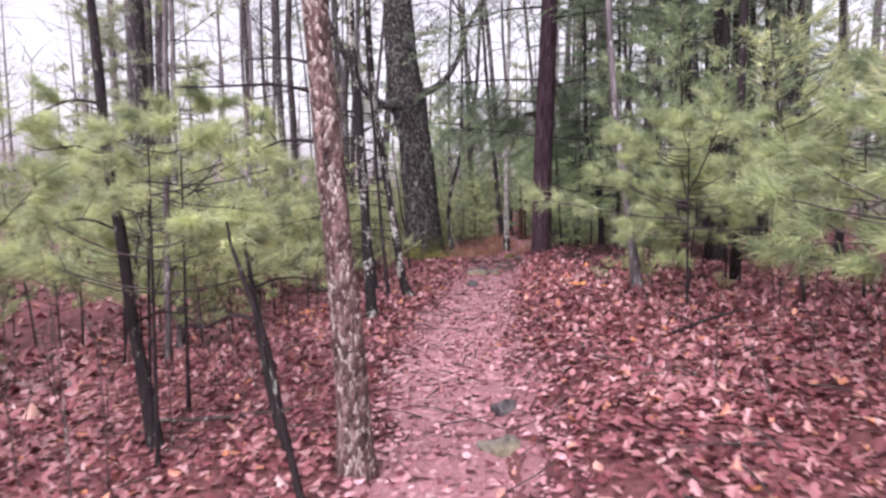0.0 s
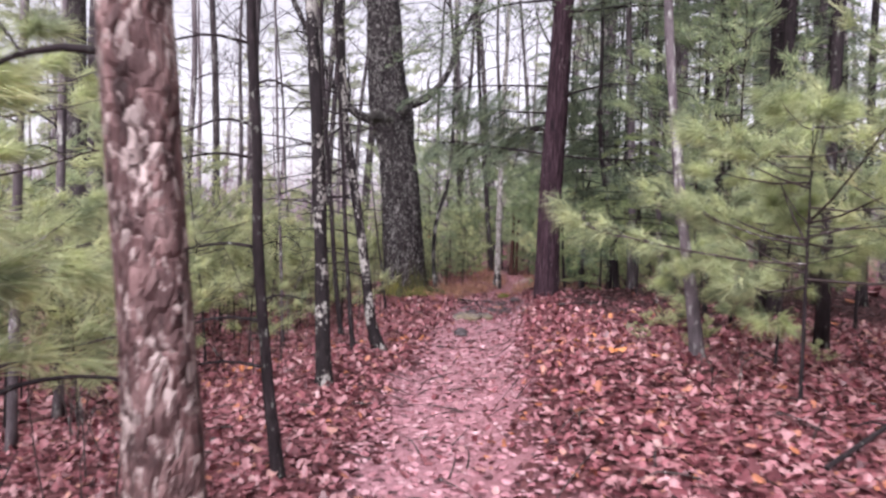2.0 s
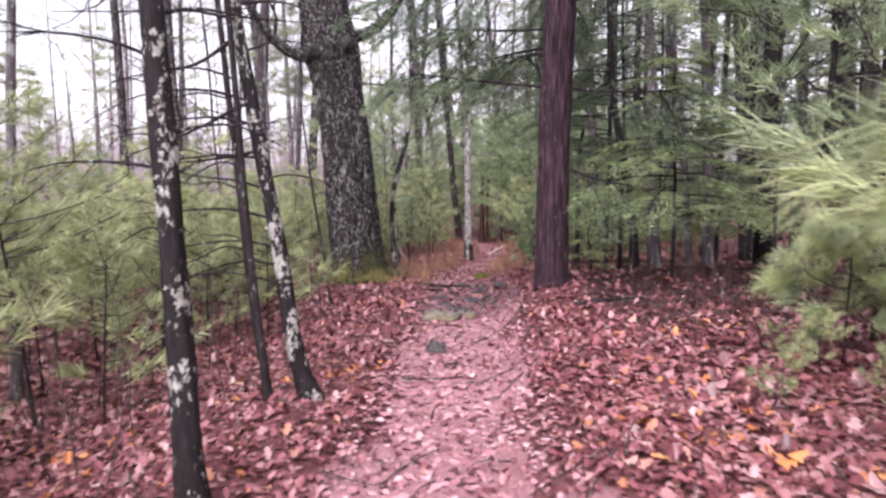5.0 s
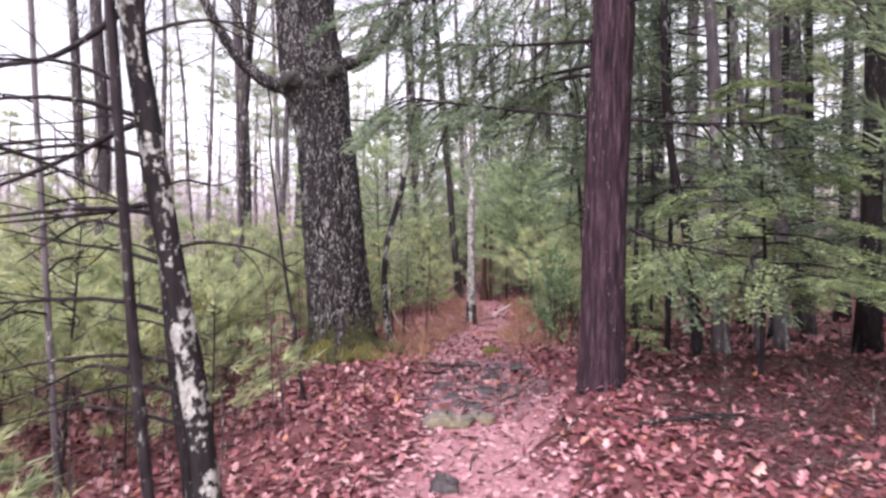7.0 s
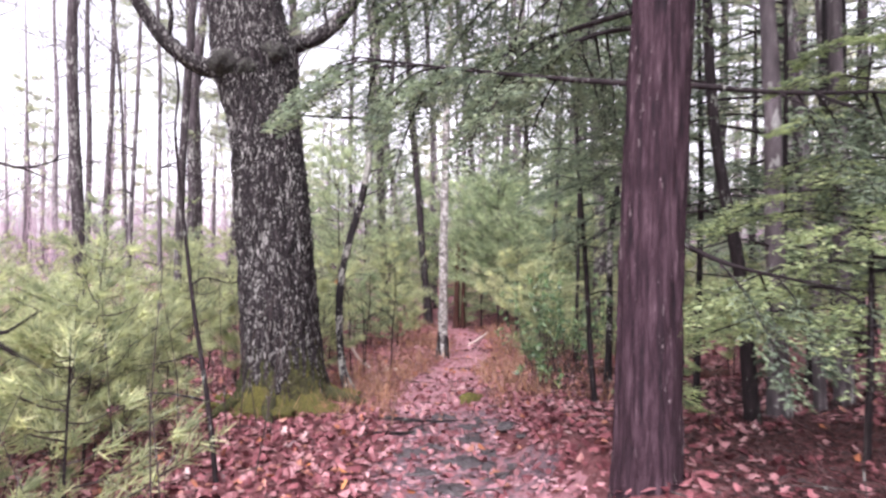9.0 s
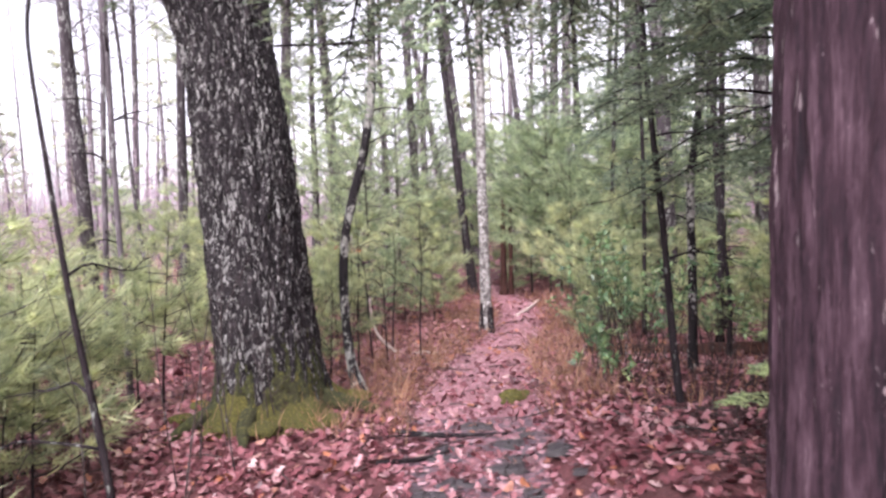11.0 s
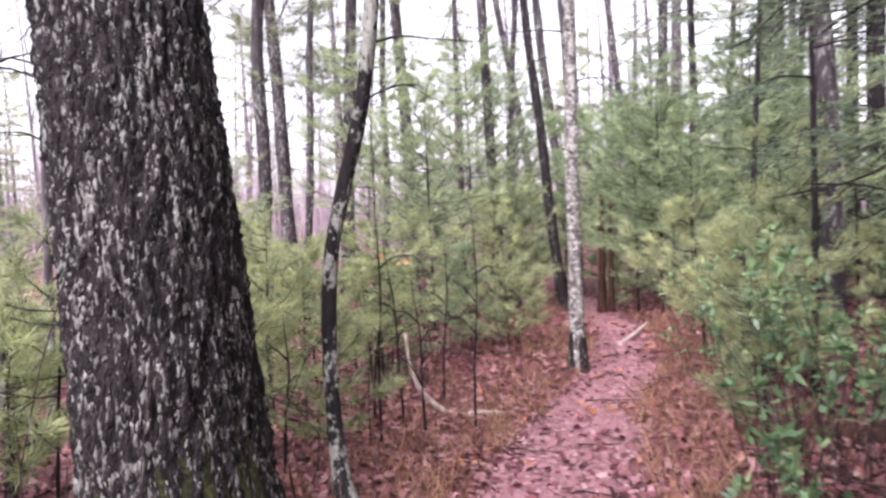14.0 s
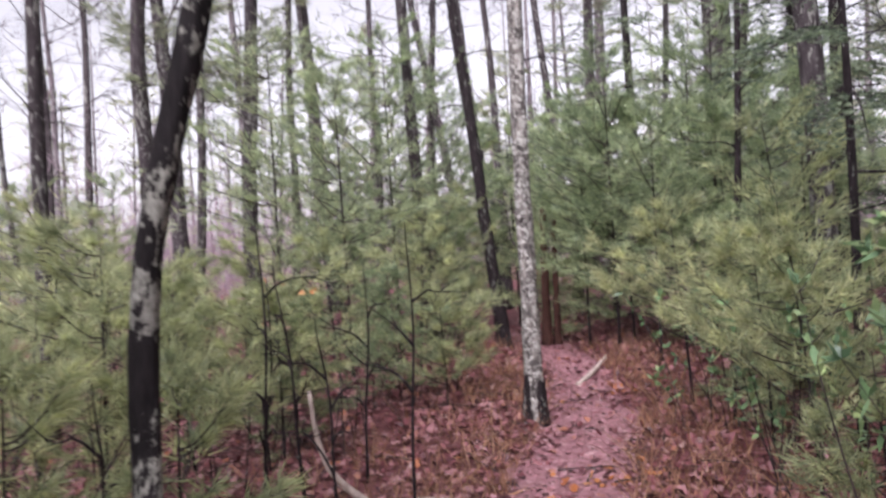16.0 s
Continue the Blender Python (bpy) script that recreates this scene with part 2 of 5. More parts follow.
YELLOWPINE = foliage("yellowish_pine_needles", [(0.0, (0.22, 0.26, 0.16)), (0.4, (0.38, 0.435, 0.265)), (0.75, (0.515, 0.56, 0.345)), (1.0, (0.62, 0.63, 0.42))], 0.5, 0.5)
BLUEPINE = foliage("blue_green_pine_needles", [(0.0, (0.168, 0.231, 0.146)), (0.4, (0.3, 0.385, 0.243)), (0.75, (0.456, 0.528, 0.346)), (1.0, (0.6, 0.638, 0.41))], 0.5, 0.42)
HEML = foliage("hemlock_needles", [(0.0, (0.085, 0.125, 0.094)), (0.5, (0.19, 0.255, 0.182)), (0.85, (0.3, 0.37, 0.26)), (1.0, (0.448, 0.51, 0.33))], 0.55, 0.4)
LIGHTHEML = foliage("bright_hemlock_needles", [(0.0, (0.15, 0.21, 0.11)), (0.5, (0.3, 0.385, 0.215)), (1.0, (0.52, 0.6, 0.35))], 0.55, 0.4)
# Very dark needles that put the hemlocks' shade into the bank's colour.
SHADE_NEEDLES = litter("shade_dark_needles", [(0.0, (0.02, 0.009, 0.01)), (0.5, (0.058, 0.023, 0.025)), (1.0, (0.125, 0.052, 0.052))], 0.7)
ORANGE = litter("orange_leaves", [(0.0, (0.32, 0.1, 0.03)), (0.6, (0.55, 0.2, 0.06)), (1.0, (0.65, 0.33, 0.14))], 0.5)
LAUREL = foliage("glossy_evergreen_leaf", [(0.0, (0.075, 0.154, 0.0828)), (0.5, (0.175, 0.291, 0.155)), (1.0, (0.4, 0.479, 0.248))], 0.3, 0.15)
# Far needles, lightened to hold some of the haze in their colour.
FARGREEN = foliage("far_pine_needles", [(0.0, (0.176, 0.209, 0.149)), (0.5, (0.297, 0.341, 0.241)), (1.0, (0.418, 0.44, 0.322))], 0.6, 0.4)
DRYGRASS = foliage("dry_fern", [(0.0, (0.2, 0.1, 0.08)), (0.5, (0.38, 0.215, 0.15)), (1.0, (0.52, 0.38, 0.26))])
MOSS = earth("dark_moss", [(0.34, (0.012, 0.013, 0.006)), (0.5, (0.035, 0.042, 0.012)), (0.68, (0.12, 0.125, 0.03))], 34, 0.95, 1.0, [(0.34, (0.016, 0.015, 0.008)), (0.55, (0.05, 0.05, 0.015)), (0.7, (0.17, 0.15, 0.035))])
GOLDMOSS = earth("golden_moss", [(0.32, (0.034, 0.034, 0.009)), (0.5, (0.115, 0.108, 0.022)), (0.7, (0.25, 0.215, 0.045))], 70, 0.95, 1.0, [(0.32, (0.03, 0.032, 0.009)), (0.55, (0.1, 0.095, 0.02)), (0.7, (0.29, 0.225, 0.045))])
LICHEN = earth("grey_green_lichen", [(0.32, (0.012, 0.011, 0.011)), (0.52, (0.045, 0.045, 0.037)), (0.7, (0.19, 0.2, 0.155))], 40, 0.9, 1.0, [(0.34, (0.01, 0.008, 0.009)), (0.58, (0.03, 0.026, 0.026)), (0.72, (0.12, 0.12, 0.1))])
STONE = earth("lichened_stone", [(0.3, (0.07, 0.058, 0.058)), (0.5, (0.16, 0.14, 0.13)), (0.72, (0.28, 0.25, 0.22))], 18, 0.6, 0.8, [(0.3, (0.06, 0.05, 0.03)), (0.55, (0.17, 0.14, 0.075)), (0.72, (0.28, 0.22, 0.12))])
DARKSTONE = earth("dark_wet_stone", [(0.3, (0.024, 0.019, 0.022)), (0.6, (0.08, 0.063, 0.072)), (0.75, (0.19, 0.155, 0.168))], 18, 0.4, 0.7, [(0.3, (0.02, 0.02, 0.02)), (0.6, (0.07, 0.065, 0.065)), (0.75, (0.12, 0.11, 0.11))])

# ---- the lie of the land ----
rng = np.random.default_rng(7)


def step(v):
    v = np.clip(v, 0, 1)
    return v * v * (3 - 2 * v)


def trail_x(y):
    return np.interp(y, [-40, -12, -7.6, -4, 0, 3.6, 5, 8.5, 11, 13.3, 15.5, 18, 24, 40], [2, 0.6, 0.3, 0.1, -0.05, 0.15, 0.3, 0.3, 0.55, 1.05, 1.25, 0.95, 0.2, -2])


def trail_half(y):
    return np.interp(y, [-12, -4, 4, 9, 13, 17, 22], [0.5, 0.52, 0.55, 0.5, 0.4, 0.32, 0.15])


def wave(x, y):
    return (np.sin(1.7 * x + 0.6 * y) * np.cos(1.3 * y - 0.4 * x + 1) + 0.5 * np.sin(3.9 * x - 2.1 * y + 2) * np.cos(3.1 * y + 1.3 * x)
            + 0.25 * np.sin(8.3 * x + 3.7 * y) * np.cos(7.1 * y - 4.4 * x))


def land(x, y):
    x, y = np.asarray(x, float), np.asarray(y, float)
    u = x - trail_x(y)
    z = np.interp(y, [-40, -12, -2.3, 3.6, 5, 8.5, 11, 13.3, 16, 30, 80], [0.6, 0.35, 0.26, 0.22, 0.25, 0.2, 0.03, -0.03, 0.05, 0.1, 0.3])
    up = np.interp(y, [5.2, 8, 12], [1, 0.42, 0.25])
    z = z + up * (0.45 * step((u - 0.24) / 0.52) + 0.035 * np.clip(u - 1.4, 0, 12))
    down = np.interp(y, [4, 9, 14], [1, 0.5, 0.25])
    z = z + 0.08 * step((-u - 0.35) / 0.4) - down * (0.17 * np.clip(-u - 1.25, 0, 6))
    z = z + 0.085 * np.exp(-((x - 1.02) ** 2 + (y - 4.28) ** 2) / 0.16)
    rough = step((np.abs(u) - 0.3) / 0.5)
    far = np.clip((np.hypot(x, y - 4) - 22) / 60, 0, 1)
    return z + wave(x, y) * (0.008 + 0.03 * rough) + far * 0.5 * np.sin(x * 0.05 + 1) * np.cos(y * 0.04)


# ---- mesh helpers ----
class Geo:
    def __init__(self):
        self.v, self.f, self.n = [], [], 0

    def add(self, verts, faces):
        verts = np.asarray(verts, float).reshape(-1, 3)
        self.v.append(verts)
        self.f.append(np.asarray(faces, int) + self.n)
        self.n += len(verts)

    def tube(self, pts, radii, n=8, cap=True):
        p = np.asarray(pts, float)
        r = np.asarray(radii, float)
        t = np.gradient(p, axis=0)
        t /= np.linalg.norm(t, axis=1)[:, None] + 1e-9
        ref = np.array([1.0, 0, 0]) if abs(t[:, 2]).mean() > 0.6 else np.array([0, 0, 1.0])
        a = np.cross(t, ref)
        a /= np.linalg.norm(a, axis=1)[:, None] + 1e-9
        b = np.cross(t, a)
        ang = np.arange(n) * 2 * np.pi / n
        ring = p[:, None] + (a[:, None] * np.cos(ang)[None, :, None] + b[:, None] * np.sin(ang)[None, :, None]) * r.reshape(len(p), -1, 1)
        k = np.arange(len(p) - 1)[:, None] * n
        i = np.arange(n)[None]
        j = (i + 1) % n
        q = np.stack([k + i, k + n + i, k + n + j, k + j], -1).reshape(-1, 4)
        self.add(ring, q)
        if cap:
            self.f.append((np.arange(n)[None, ::-1]) + self.n - n)
            self.f.append((np.arange(n)[None]) + self.n - n * len(p))

    def mesh(self, name, smooth=True):
        me = bpy.data.meshes.new(name)
        v = np.concatenate(self.v)
        loops = np.concatenate([f.ravel() for f in self.f])
        sizes = np.concatenate([np.full(len(f), f.shape[1]) for f in self.f])
        me.vertices.add(len(v))
        me.vertices.foreach_set("co", v.ravel())
        me.loops.add(len(loops))
        me.loops.foreach_set("vertex_index", loops.astype(np.int32))
        me.polygons.add(len(sizes))
        me.polygons.foreach_set("loop_start", np.concatenate([[0], np.cumsum(sizes)[:-1]]).astype(np.int32))
        me.polygons.foreach_set("use_smooth", np.full(len(sizes), smooth))
        me.update(calc_edges=True)
        me.validate()
        return me


def part(name, geo, material, parent=None, label="", smooth=True):
    me = geo.mesh(name, smooth) if isinstance(geo, Geo) else geo
    if not me.materials:
        me.materials.append(material)
    ob = new(name, me)
    ob.parent = parent
    if label:
        tagged(ob, label)
    return ob


def thing(name, x, y, label, category, group="", z=None):
    ob = new(name)
    ob.location = (x, y, float(land(x, y)) if z is None else z)
    return tagged(ob, label, category, group)


def curve(pts, n):
    """n points on a smooth line through pts."""
    p = np.asarray(pts, float)
    k = np.arange(len(p))
    s = np.linspace(0, len(p) - 1, n)
    i = np.clip(s.astype(int), 0, len(p) - 2)
    t = (s - i)[:, None]
    q = np.vstack([2 * p[0] - p[1], p, 2 * p[-1] - p[-2]])
    a, b, c, d = q[i], q[i + 1], q[i + 2], q[i + 3]
    return 0.5 * (2 * b + (c - a) * t + (2 * a - 5 * b + 4 * c - d) * t ** 2 + (3 * b - a - 3 * c + d) * t ** 3)


def unit(v):
    return v / (np.linalg.norm(v, axis=-1, keepdims=True) + 1e-9)


def blades(geo, origin, way, width):
    """Thin triangles from origin along way, of that width at the root."""
    o, w = np.asarray(origin, float), np.asarray(way, float)
    side = unit(np.cross(w, rng.normal(size=w.shape))) * np.asarray(width).reshape(-1, 1) / 2
    v = np.stack([o - side, o + side, o + w], 1)
    geo.add(v, np.arange(len(o) * 3).reshape(-1, 3))


def tufts(geo, at, way, count, length, width, spread=0.75, sag=0.25):
    at, way = np.asarray(at, float), unit(np.asarray(way, float))
    o = np.repeat(at, count, 0)
    d = unit(np.repeat(way, count, 0) + rng.normal(size=(len(o), 3)) * spread * 0.6)
    d[:, 2] -= sag * rng.random(len(o))
    ln = length * rng.uniform(0.6, 1.1, len(o))
    blades(geo, o + rng.normal(size=o.shape) * length * 0.12, unit(d) * ln[:, None], np.full(len(o), width))


def limbs(geo, start, way, length, radius, depth, n=5, gnarl=0.25):
    way = unit(np.asarray(way, float))
    pts = [np.asarray(start, float)]
    for k in range(4):
        way = unit(way + rng.normal(size=3) * gnarl + np.array([0, 0, 0.05]))
        pts.append(pts[-1] + way * length / 4)
    geo.tube(curve(pts, 5), np.linspace(radius, radius * 0.35, 5), n, False)
    if depth == 0:
        o = np.array(pts)[rng.integers(1, 5, 12)]
        blades(geo, o, unit(way + rng.normal(size=(12, 3)) * 0.7) * length * rng.uniform(0.25, 0.8, (12, 1)), np.full(12, max(0.006, radius * 0.5)))
    if depth > 0:
        for k in range(rng.integers(2, 4)):
            i = rng.integers(1, 5)
            limbs(geo, pts[i], way + rng.normal(size=3) * 0.7, length * rng.uniform(0.45, 0.7), radius * 0.5, depth - 1, max(3, n - 1), gnarl)


def pine_boughs(wood, needles, axis, r_of, low, high, reach, whorls, per, tuft_n, needle, width, lift=0.25, keep=None, plume=False):
    """Loose whorls of upswept boughs with side shoots, each ending in tufts of needles. axis(z) gives the stem."""
    at, way, so, sw = [], [], [], []
    for w in range(whorls * per):
        z = low + (high - low) * min(1, (w // per + rng.random() * 0.9) / whorls)
        long = reach * (1 - 0.66 * ((z - low) / (high - low)) ** 1.9)
        a = rng.random() * 6.283
        ln = long * rng.uniform(0.45, 1.15)
        s = np.array(axis(z))
        up = lift + rng.normal() * 0.2
        d = np.array([math.cos(a), math.sin(a), up])
        p = np.array([s, s + d * ln * 0.4 - [0, 0, 0.03], s + d * ln * 0.8, s + d * ln * [1, 1, 1.1]])
        if keep and not keep(p[-1]):
            continue
        c = curve(p, 5)
        wood.tube(c, np.linspace(0.006, 0.002, 5) * (0.5 + ln), 3, False)
        c = curve(p, 9)
        for m in range(int(3 + ln * 6) if plume else int(4 + ln * 9)):
            i = rng.integers(4 if plume else 2, 9)
            side = unit(np.cross(d, [0, 0, 1])) * rng.choice([-1, 1])
            sd = unit(d * 0.8 + side * rng.uniform(0.1, 1.0) + np.array([0, 0, rng.uniform(-0.15, 0.5)]))
            sl = ln * rng.uniform(0.08, 0.32)
            so.append(c[i])
            sw.append(sd * sl)
            for q in ((0.6, 0.85, 1.0) if plume else (0.35, 0.7, 1.0)):
                at.append(c[i] + sd * sl * q)
                way.append(sd + np.array([0, 0, 0.15]))
        at.append(c[-1])
        way.append(d)
    if at:
        blades(wood, so, sw, np.full(len(so), 0.006))
        tufts(needles, at, way, tuft_n, needle, width, 0.7, 0.85 if plume else 0.25)


def flat_bough(wood, needles, start, way, length, droop=0.35, dens=1.0, fine=1.0):
    """A hemlock bough: a flat fan of twigs edged with short needles, hanging at the tip."""
    way = unit(np.asarray(way, float))
    side = unit(np.cross(way, [0, 0, 1.0]))
    s = np.asarray(start, float)
    pts = [s, s + way * length * 0.4, s + way * length * 0.75 - [0, 0, droop * length * 0.25], s + way * length - [0, 0, droop * length * 0.6]]
    c = curve(pts, 14)
    wood.tube(c, np.linspace(0.011, 0.002, 14) * (0.4 + length * 0.5), 4, False)
    o, d = [], []
    for i in range(3, 14):
        for sg in (-1, 1):
            if rng.random() > dens:
                continue
            tl = length * 0.42 * (1 - abs(i - 6) / 12) * rng.uniform(0.6, 1.1)
            td = unit(way * 0.75 + side * sg * rng.uniform(0.6, 1.1) + np.array([0, 0, rng.uniform(-0.35, 0.05)]))
            e = c[i] + td * tl - [0, 0, tl * 0.2]
            blades(wood, [c[i]], [e - c[i]], [0.006])
            k = max(3, int(tl / 0.035 / fine))
            for q in np.linspace(0.15, 1, k):
                b = c[i] + (e - c[i]) * q
                for s2 in (-1, 1):
                    sd = unit(td + np.cross(td, [0, 0, 1.0]) * s2 * rng.uniform(0.5, 1.2) + np.array([0, 0, rng.uniform(-0.3, 0.1)]))
                    sl = tl * 0.34 * (1.15 - q * 0.7)
                    for g in np.linspace(0.1, 1, max(2, int(sl / 0.016 / fine))):
                        o.append(b + sd * sl * g)
                        d.append(sd)
    if o:
        o, d = np.array(o), np.array(d)
        for k in range(2):
            w = unit(d + np.cross(d, [0, 0, 1.0]) * rng.choice([-1, 1], len(d))[:, None] * 0.9 + rng.normal(size=d.shape) * 0.25)
            blades(needles, o, w * rng.uniform(0.018, 0.03, (len(o), 1)) * fine ** 0.8, np.full(len(o), 0.0085 * fine ** 0.8))


def stem(pts, r, n=10, m=24, seed=0, ridge=0.06, flare=0.35, base=None):
    """A trunk through pts with radii r, uneven and flared at the foot, sunk a little into the ground."""
    g = Geo()
    c = curve(pts, m)
    k = np.linspace(0, 1, m)
    rad = np.interp(k, np.linspace(0, 1, len(r)), r)
    h = c[:, 2] - c[0, 2]
    a = np.arange(n) * 2 * np.pi / n
    rr = rad[:, None] * (1 + flare * np.exp(-h / (rad[0] * 2.2))[:, None] * (1 + 0.35 * np.sin(a * 3 + seed)[None]))
    rr = rr * (1 + ridge * np.sin(a[None] * 5 + seed + h[:, None] * 3) + ridge * 0.7 * np.sin(a[None] * 2 - h[:, None] * 7 + seed * 2) + rng.normal(size=rr.shape) * ridge * 0.35)
    g.tube(c, rr, n)
    return g


def rel(pts, ob):
    return np.asarray(pts, float) - np.array(ob.location)


# ---- ground and trail ----
def lines(lo, hi, st, far):
    out = list(np.arange(lo, hi + 1e-6, st))
    d, a, b = st, [lo], [hi]
    while b[-1] < far:
        d *= 1.22
        a.append(a[-1] - d)
        b.append(b[-1] + d)
    return np.array(a[:0:-1] + out + b[1:])


gx, gy = lines(-6.4, 6.4, 0.16, 600), lines(-10, 22, 0.16, 600)
GX, GY = np.meshgrid(gx, gy)
g = Geo()
nx, ny = len(gx), len(gy)
i0 = (np.arange(ny - 1)[:, None] * nx + np.arange(nx - 1)[None]).ravel()
g.add(np.stack([GX, GY, land(GX, GY)], -1), np.stack([i0, i0 + 1, i0 + nx + 1, i0 + nx], -1))
tagged(part("ground", g, SOIL), "forest floor of dark leaf mould sloping beside the trail", "ground", kind="structure")

ty = np.arange(-11, 18.6, 0.07)
cols = 15
g = Geo()
V = []
for k in range(cols):
    s = k / (cols - 1) * 2 - 1
    wob = 1 + 0.16 * np.sin(ty * 2.3 + (2 if s > 0 else 0)) + 0.12 * np.sin(ty * 5.1 + 3 * np.sign(s)) + 0.07 * np.sin(ty * 11.7)
    x = trail_x(ty) + s * trail_half(ty) * wob
    V.append(np.stack([x, ty, land(x, ty) + 0.018 - 0.03 * abs(s) ** 6 + 0.004 * np.sin(x * 31 + ty * 17) * np.sin(ty * 43)], -1))
V = np.stack(V, 1)
i0 = (np.arange(len(ty) - 1)[:, None] * cols + np.arange(cols - 1)[None]).ravel()
g.add(V, np.stack([i0, i0 + 1, i0 + cols + 1, i0 + cols], -1))
tagged(part("trail", g, PATHMAT), "narrow trodden footpath of wet pinkish crushed leaves", "path", kind="structure")

# ---- leaf litter ----
HALF = np.array([(0.0, -0.5), (0.28, -0.3), (0.15, -0.12), (0.4, 0.05), (0.17, 0.2), (0.22, 0.36), (0.0, 0.5)])
SIMPLE = np.array([(0.0, -0.5), (0.27, -0.24), (0.35, 0.08), (0.2, 0.36), (0.0, 0.5)])


def leaves(geo, x, y, size, lift, tilt, shape):
    n, k = len(x), len(shape)
    both = np.concatenate([shape, shape[1:-1] * [-1, 1]])
    p = np.repeat(both[None], n, 0) * size[:, None, None]
    p[:, :, 0] *= rng.uniform(0.8, 1.25, (n, 1))
    curl, bow = rng.normal(0.5, 1.15, (n, 1)) / 0.12, rng.normal(0.2, 0.9, (n, 1)) / 0.12
    z = np.abs(p[:, :, 0]) ** 2 * curl + p[:, :, 1] ** 2 * bow + rng.normal(size=p.shape[:2]) * size[:, None] * 0.03
    q = np.concatenate([p, z[:, :, None]], 2)
    a, b = rng.random(n) * 6.283, rng.normal(size=n) * tilt
    ca, sa, cb, sb = np.cos(a)[:, None], np.sin(a)[:, None], np.cos(b)[:, None], np.sin(b)[:, None]
    X, Y, Z = q[..., 0], q[..., 1] * cb - q[..., 2] * sb, q[..., 1] * sb + q[..., 2] * cb
    w = np.stack([X * ca - Y * sa + x[:, None], X * sa + Y * ca + y[:, None], Z - Z.min(1, keepdims=True) * 0.7 + (land(x, y) + lift)[:, None]], -1)
    m = len(both)
    right = np.arange(k)
    left = np.concatenate([[0], np.arange(k, m), [k - 1]])[::-1]
    o = (np.arange(n) * m)[:, None]
    geo.add(w, o + right[None])
    geo.f.append(o + left[None] + geo.n - n * m)


def hemlock_shade(x, y):
    """Where dark needles and few leaves paint in the shade under the hemlocks."""
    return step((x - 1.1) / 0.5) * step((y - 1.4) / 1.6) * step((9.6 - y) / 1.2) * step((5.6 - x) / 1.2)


def strewn(n, x0, x1, y0, y1, on):
    x, y = rng.uniform(x0, x1, n), rng.uniform(y0, y1, n)
    e = np.abs(x - trail_x(y)) / trail_half(y)
    # Pale leaves thin out under the hemlocks, colouring the shaded bank darker.
    k = rng.random(n) < np.where(e < 0.85, on, np.clip(0.35 + (e - 0.85) * 2, 0, 1)) * (1 - 0.6 * hemlock_shade(x, y))
    return x[k], y[k]


g = Geo()
x, y = strewn(26000, -3.0, 3.8, -7.8, 4, 0.15)
leaves(g, x, y, rng.uniform(0.03, 0.065, len(x)), rng.uniform(0.0, 0.012, len(x)), 0.25, SIMPLE)
x, y = strewn(27000, -3.0, 4.0, -7.6, 5, 0.22)
leaves(g, x, y, rng.uniform(0.035, 0.085, len(x)), rng.uniform(0.0, 0.03, len(x)), 0.45, HALF)
x, y = strewn(13000, 0.5, 3.8, -4.5, 2.5, 0.0)
leaves(g, x, y, rng.uniform(0.03, 0.07, len(x)), rng.uniform(0.0, 0.01, len(x)), 0.2, SIMPLE)
x, y = strewn(19000, -4.0, 4.0, 5, 10, 0.42)
leaves(g, x, y, rng.uniform(0.04, 0.09, len(x)), rng.uniform(0.0, 0.03, len(x)), 0.4, HALF)
x, y = strewn(24000, -3.5, 5.0, 10, 20, 0.25)
leaves(g, x, y, rng.uniform(0.045, 0.1, len(x)), rng.uniform(0.0, 0.03, len(x)), 0.3, HALF)
x, y = strewn(7000, -6.5, -2.8, -6, 7, 0.0)
leaves(g, x, y, rng.uniform(0.06, 0.12, len(x)), rng.uniform(0.0, 0.03, len(x)), 0.3, SIMPLE)
x, y = strewn(10000, -12, 14, -10, 26, 0.1)
k = (x < -3) | (x > 4) | (y < -8)
leaves(g, x[k], y[k], rng.uniform(0.1, 0.2, k.sum()), rng.uniform(0.0, 0.04, k.sum()), 0.3, SIMPLE)
tagged(part("leaf_litter", g, LEAVES), "wet maroon and brown fallen oak leaves covering the ground", "leaves", kind="stuff")

g = Geo()
n = 15000
y = rng.uniform(-8.5, 19, n)
x = trail_x(y) + rng.uniform(-1, 1, n) * trail_half(y) * 1.05
k = (y < 5.2) | (y > 8.1) | (rng.random(n) < 0.6)
x, y, n = x[k], y[k], int(k.sum())
leaves(g, x, y, rng.uniform(0.025, 0.075, n) * np.where(y > 8, 0.8, 1.0), np.full(n, 0.017), 0.09, SIMPLE)
tagged(part("trodden_litter", g, TROD), "crushed pale pink leaf scraps pressed into the path", "leaves", kind="stuff")

# Dark needles strewn to deepen the shade on the right bank.
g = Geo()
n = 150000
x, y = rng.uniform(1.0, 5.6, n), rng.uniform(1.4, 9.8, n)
k = rng.random(n) < hemlock_shade(x, y)
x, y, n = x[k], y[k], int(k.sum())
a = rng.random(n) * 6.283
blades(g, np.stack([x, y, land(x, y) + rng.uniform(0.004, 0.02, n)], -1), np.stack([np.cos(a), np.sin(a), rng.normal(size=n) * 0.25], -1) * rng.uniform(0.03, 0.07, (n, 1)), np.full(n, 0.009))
tagged(part("needle_duff", g, SHADE_NEEDLES), "dark red-brown fallen needles painting the shade under the hemlocks", "needles", kind="stuff")

